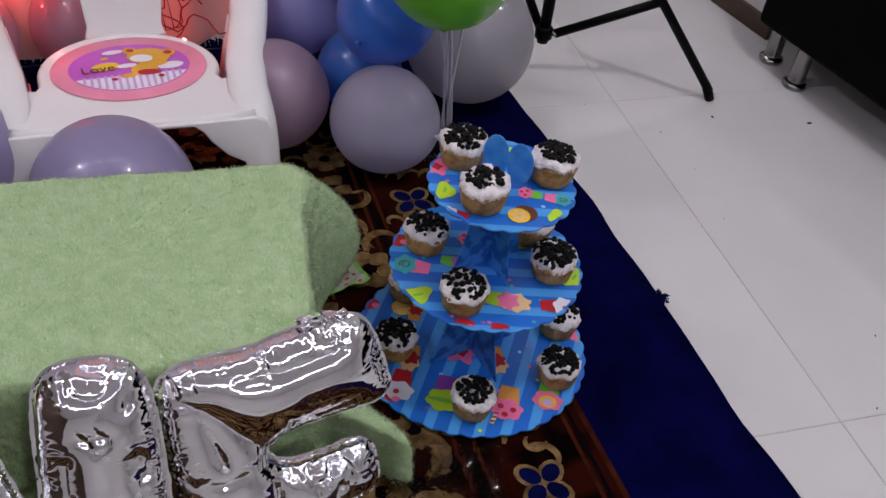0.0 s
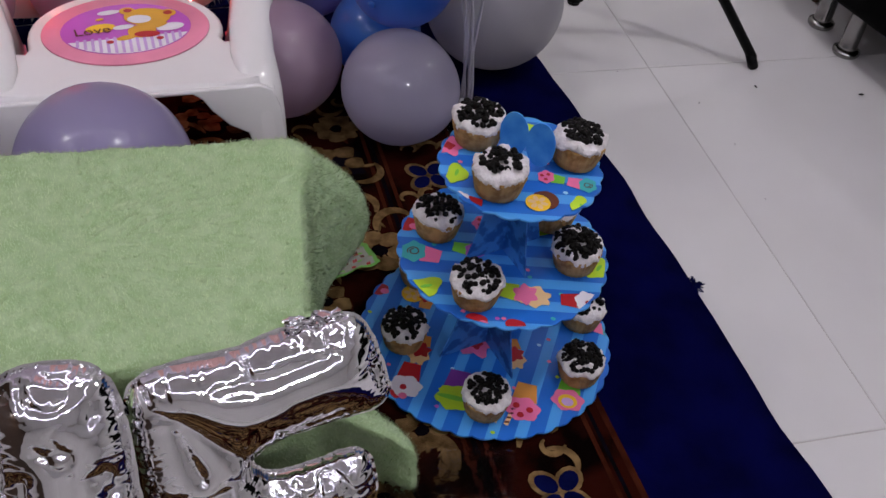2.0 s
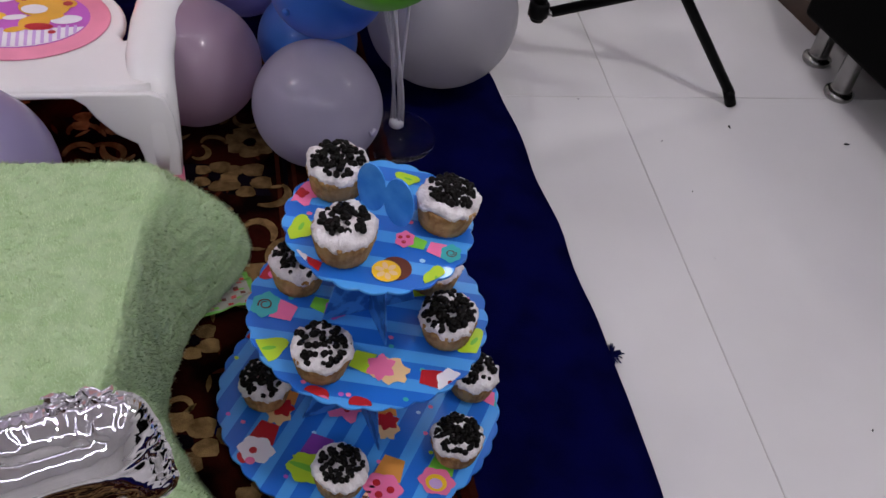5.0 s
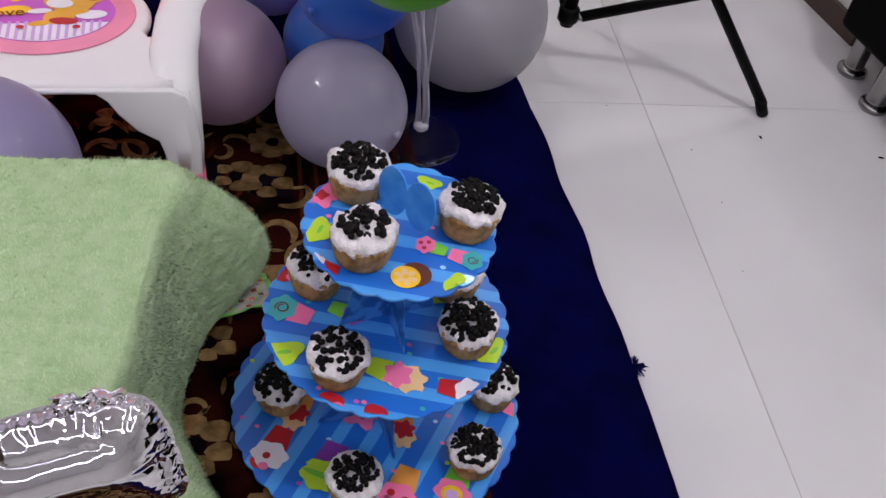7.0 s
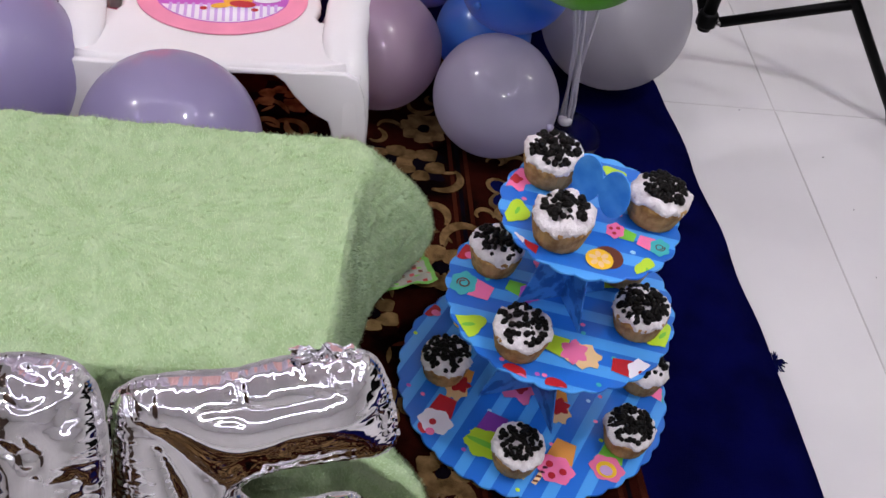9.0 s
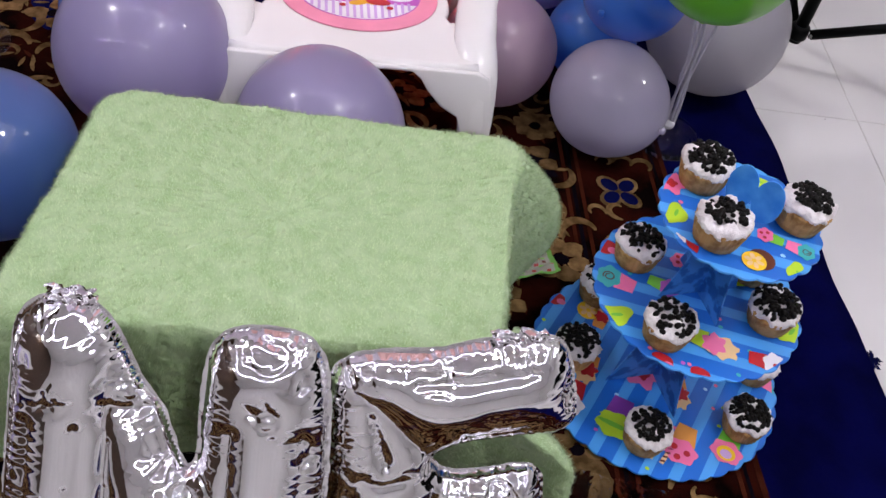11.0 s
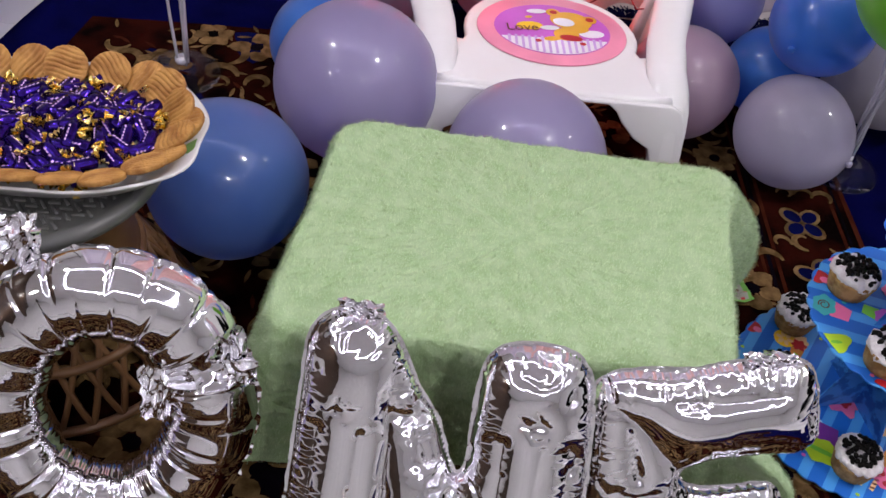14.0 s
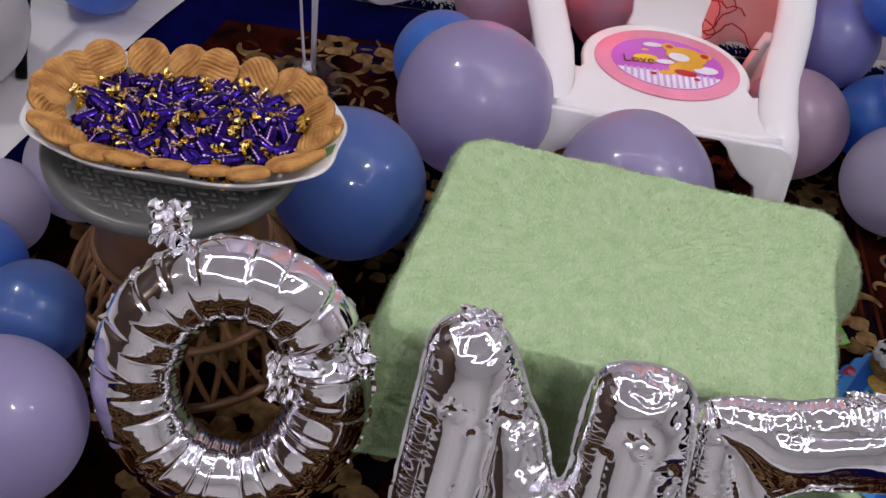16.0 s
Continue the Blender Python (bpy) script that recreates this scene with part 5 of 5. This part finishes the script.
dish = lathe([(0.55, 0.0), (0.62, 0.0), (0.84, 0.008), (1.0, 0.03), (1.01, 0.032), (0.995, 0.034), (0.83, 0.012), (0.6, 0.005), (0.003, 0.005)], 80, lambda a, i: squarish(a) * (1 + (0.012 * math.sin(9 * a) if 2 < i < 6 else 0)))
bmesh.ops.scale(dish, vec=(PA, PB, 1), verts=dish.verts)
part("dish", dish, PORCELAIN, plate)
for a in (0.1, -0.28, 2.6, -2.2):
    leaf = poly([(0.0, -0.003), (0.008, -0.006), (0.02, 0.0), (0.008, 0.006), (0.0, 0.003)], 0)
    part("printed_leaf", leaf, LEAFINK, plate, "small green leaf print", smooth=False, m=pose(PA * 0.945 * math.cos(a), PB * 0.945 * math.sin(a), 0.0275, -28 * math.sin(a) * -1, -24 * math.cos(a), math.degrees(a) + 70))


def biscuit_mesh():
    """A round biscuit with pressed wavy ridges."""
    bm = bmesh.new()
    n, r = 26, 0.0235
    m = 112
    ring = []
    for i in range(1, n + 1):
        e = i / n
        row = []
        for j in range(m):
            a = 2 * math.pi * j / m
            x, y = r * e * math.cos(a), r * e * math.sin(a)
            groove = (1 - abs(math.sin((y + 0.002 * math.sin(x * 120)) * 600))) ** 2
            q = 1 + 0.012 * math.sin(24 * a) * e
            row.append(bm.verts.new((x * q, y * q, 0.0048 - 0.0024 * groove * (1 - e ** 10) - 0.0028 * e ** 6)))
        ring.append(row)
    c = bm.verts.new((0, 0, 0.003))
    for j in range(m):
        k = (j + 1) % m
        bm.faces.new((c, ring[0][j], ring[0][k]))
        for p, q in zip(ring, ring[1:]):
            bm.faces.new((p[j], q[j], q[k], p[k]))
    low = [bm.verts.new((v.co.x * 0.97, v.co.y * 0.97, -0.003)) for v in ring[-1]]
    for j in range(m):
        bm.faces.new((ring[-1][j], low[j], low[(j + 1) % m], ring[-1][(j + 1) % m]))
    bm.faces.new(low[::-1])
    return bm


rng = random.Random(8)
first = None
NB = 23
for k in range(NB):
    a = 2 * math.pi * (k + 0.2 * rng.uniform(-1, 1)) / NB + 0.12
    f = (0.85 + 0.03 * rng.uniform(-1, 1)) * squarish(a)
    inward = Vector((-math.cos(a) * PB, -math.sin(a) * PA, 0)).normalized()
    tip = radians(rng.uniform(30, 50)) if math.sin(a) > -0.3 else radians(rng.uniform(24, 36))
    nrm = inward * math.sin(tip) + Vector((0, 0, 1)) * math.cos(tip)
    q = nrm.to_track_quat("Z", "Y").to_matrix().to_4x4()
    q.translation = Vector((PA * f * math.cos(a), PB * f * math.sin(a), 0.034 + 0.002 * (k % 3)))
    m = PLATE @ q @ pose(0, 0, 0, 0, 0, rng.uniform(0, 360))
    if first is None:
        first = part("biscuit", biscuit_mesh(), BISCUIT, None, m=m)
        tagged(first, "round golden ridged biscuit leaning on the platter rim", "biscuit", "biscuits on the platter")
    else:
        copy_thing(first, m)


def sweet():
    """A wrapped toffee: a fat roll with two twisted ends."""
    ob = thing("wrapped_sweet", PLATE, "purple and gold foil wrapped sweet in the platter", "sweet", "sweets in the platter")
    part("wrapped_body", tube([(x, 0, 0) for x in (-0.0125, -0.0115, -0.006, 0.006, 0.0115, 0.0125)], [0.004, 0.0062, 0.0068, 0.0068, 0.0062, 0.004], 12, flat=0.85), WRAP, ob)
    band = bmesh.new()
    for k in range(5):
        x = -0.007 + 0.0033 * k
        ribbon([(x, 0), (x + 0.0022, 0.0007)], [0.0016 - 0.0003 * (k % 2), 0.0012], 0.0, band)
    part("label_bar", band, INK["lilac"], ob, "pale unreadable label marks", smooth=False, m=pose(0, 0, 0.0059))
    for sg in (-1, 1):
        fan = bmesh.new()
        rows = []
        for i, (x, w) in enumerate(((0.0122, 0.0028), (0.0138, 0.0026), (0.017, 0.0068), (0.021, 0.0098))):
            rows.append([fan.verts.new((sg * x, w * (j / 4 - 1), 0.0026 * math.sin(j * 2.4 + i) * (i > 0))) for j in range(9)])
        for p, q in zip(rows, rows[1:]):
            for j in range(8):
                fan.faces.new((p[j], q[j], q[j + 1], p[j + 1]))
        part("twisted_end", fan, GOLDWRAP, ob, "twisted foil end", smooth=False)
    return ob


model = None
rng = random.Random(21)
for k in range(150):
    a, f = rng.random() * 6.283, 0.8 * math.sqrt(rng.random())
    x, y = PA * 0.92 * f * math.cos(a), PB * 0.92 * f * math.sin(a)
    z = 0.015 + 0.02 * (1 - (f / 0.8) ** 2) * rng.uniform(0.35, 1.0) + 0.01 * (f / 0.8)
    m = PLATE @ pose(x, y, z, rng.uniform(-50, 50), rng.uniform(-20, 20), rng.uniform(0, 360)) @ Matrix.Diagonal((1.15, 1.1, 1.1, 1))
    if model is None:
        model = sweet()
        model.matrix_basis = m
    else:
        copy_thing(model, m)

# ---- curtain and fairy lights ----


def curtain(x0, y0, x1, y1, material, label, seed):
    bm = bmesh.new()
    a, b = Vector((x0, y0, 0)), Vector((x1, y1, 0))
    d = (b - a).normalized()
    o = Vector((d.y, -d.x, 0))
    n = int((b - a).length / 0.012)
    zs = [0.03, 0.036, 0.06, 0.12, 0.25, 0.5, 0.9, 1.5, 2.1, 2.69]
    cols = []
    for i in range(n + 1):
        col = []
        for j, z in enumerate(zs):
            q = 0.025 * math.sin(i * 0.35 + 2 * noise.noise((i * 0.06, seed, 0))) + 0.02 * noise.noise((i * 0.12, z * 0.8, seed))
            p = a + (b - a) * (i / n) + o * (q + (0.006 if j == 0 else 0.01 if j == 1 else 0))
            col.append(bm.verts.new((p.x, p.y, z + 0.012 * noise.noise((i * 0.1, seed, 4)) * (z < 0.3))))
        cols.append(col)
    for p, q in zip(cols, cols[1:]):
        for j in range(len(zs) - 1):
            bm.faces.new((p[j], q[j], q[j + 1], p[j + 1]))
    ob = part("curtain", bm, material)
    return tagged(ob, label, "curtain", "party curtains")


curtain(-1.5, 1.14, -0.86, 1.52, LILACSATIN, "pale lilac satin curtain hanging to the carpet", 1.0)
curtain(-0.86, 1.53, -0.42, 1.795, SATIN, "rose pink satin curtain behind the chair", 4.0)
curtain(-0.42, 1.8, -0.05, 2.03, LILACSATIN, "pale lilac satin curtain behind the balloons", 7.0)
lights = thing("fairy_lights", pose(-0.63, 1.6, 0.0), "red wire fairy lights hanging on the pink curtain", "fairy lights")
rng = random.Random(2)
for k in range(7):
    x, y, z = rng.uniform(-0.03, 0.05), rng.uniform(-0.02, 0.02), 0.12
    pts = [(x * 0.3, y, 0.6), (x * 0.4, y, 0.35), (x * 0.6, y, 0.22)]
    a = rng.random() * 6.28
    for i in range(14):
        a += rng.uniform(-0.9, 1.2)
        x, z = x + 0.014 * math.cos(a), max(0.03, min(0.26, z + 0.014 * math.sin(a)))
        pts.append((x, y - 0.03 - 0.002 * i, z))
    part("wire", tube(pts, 0.0013, 6), REDWIRE, lights, "thin red wire")
for k in range(8):
    bulb = bmesh.new()
    bmesh.ops.create_icosphere(bulb, subdivisions=2, radius=0.0035)
    part("bulb", bulb, REDLED, lights, "glowing red bulb", m=pose((-0.24, -0.19, -0.15, -0.28, -0.22, 0.01, 0.08, 0.03)[k], (-0.14, -0.1, -0.06, -0.16, -0.17, -0.03, -0.02, -0.03)[k], (0.22, 0.18, 0.26, 0.3, 0.25, 0.14, 0.1, 0.25)[k]))

# ---- small things ----
napkin = thing("napkin", pose(-0.17, 1.137, 0.0145, 0, 0, 46), "printed cloth napkin with green hem under the towel", "napkin")
nb = bmesh.new()
N = 18
g = [[nb.verts.new((0.115 * (i / N - 0.5), 0.05 * (j / N - 0.5), 0.01 + 0.009 * noise.noise((i * 0.28, j * 0.28, 3)) + 0.0)) for j in range(N + 1)] for i in range(N + 1)]
for i in range(N):
    for j in range(N):
        f = nb.faces.new((g[i][j], g[i + 1][j], g[i + 1][j + 1], g[i][j + 1]))
        f.material_index = 1 if i in (0, N - 1) or j in (0, N - 1) else (2 if (i * 7 + j * 5) % 11 == 0 else 3 if (i * 3 + j) % 13 == 0 else 4 if (i + j * 4) % 17 == 0 else 0)
part("napkin_cloth", nb, [NAPKIN, GREENHEM, INK["red"], INK["brown"], INK["green"]], napkin)

bag = thing("plastic_wrap", pose(0.055, 0.84, 0.0145, 0, 0, 15), "crumpled clear plastic wrapper lying on the carpet", "wrapper")
pb = bmesh.new()
N = 26
g = [[pb.verts.new((0.15 * (i / N - 0.5), 0.1 * (j / N - 0.5), 0.014 + 0.012 * abs(noise.noise((i * 0.33, j * 0.33, 8))) + 0.01 * noise.noise((i * 0.7, j * 0.7, 2)))) for j in range(N + 1)] for i in range(N + 1)]
for i in range(N):
    for j in range(N):
        pb.faces.new((g[i][j], g[i + 1][j], g[i + 1][j + 1], g[i][j + 1]))
part("wrap_sheet", pb, CLEAR, bag, smooth=False)

rng = random.Random(9)
for x, y, size in ((0.409, 1.817, 0.007), (0.163, 1.777, 0.003), (0.31, 1.73, 0.0035), (0.372, 1.63, 0.003), (0.6, 1.86, 0.008), (0.62, 1.13, 0.004), (0.25, 1.36, 0.003), (0.64, 1.28, 0.004), (0.42, 1.5, 0.002)):
    crumb = bmesh.new()
    bmesh.ops.create_icosphere(crumb, subdivisions=1, radius=size / 2)
    for v in crumb.verts:
        v.co *= rng.uniform(0.7, 1.2)
        v.co.z *= 0.45
    ob = part("crumb", crumb, BLACKMETAL, None, m=pose(x, y, size * 0.2 + 0.0005, 0, 0, rng.uniform(0, 180)) @ Matrix.Diagonal((1.4, 0.6, 1, 1)))
    tagged(ob, "tiny dark crumb lying on the white tiles", "crumb", "crumbs on the floor")

# ---- floor tiles ----
tile_mesh = None
for i in range(round(X0 / TILE_SIZE), round(X1 / TILE_SIZE)):
    for j in range(round(Y0 / TILE_SIZE), round(Y1 / TILE_SIZE)):
        if tile_mesh is None:
            t = part("tile", box(0, 0, -0.004, TILE_SIZE - 0.0013, TILE_SIZE - 0.0013, 0.008, 0.0008, 1), TILE, floor, smooth=False)
            tile_mesh = t.data
        else:
            t = new("tile", tile_mesh)
            t.parent = floor
        t.matrix_basis = pose((i + 0.5) * TILE_SIZE, (j + 0.5) * TILE_SIZE, 0)
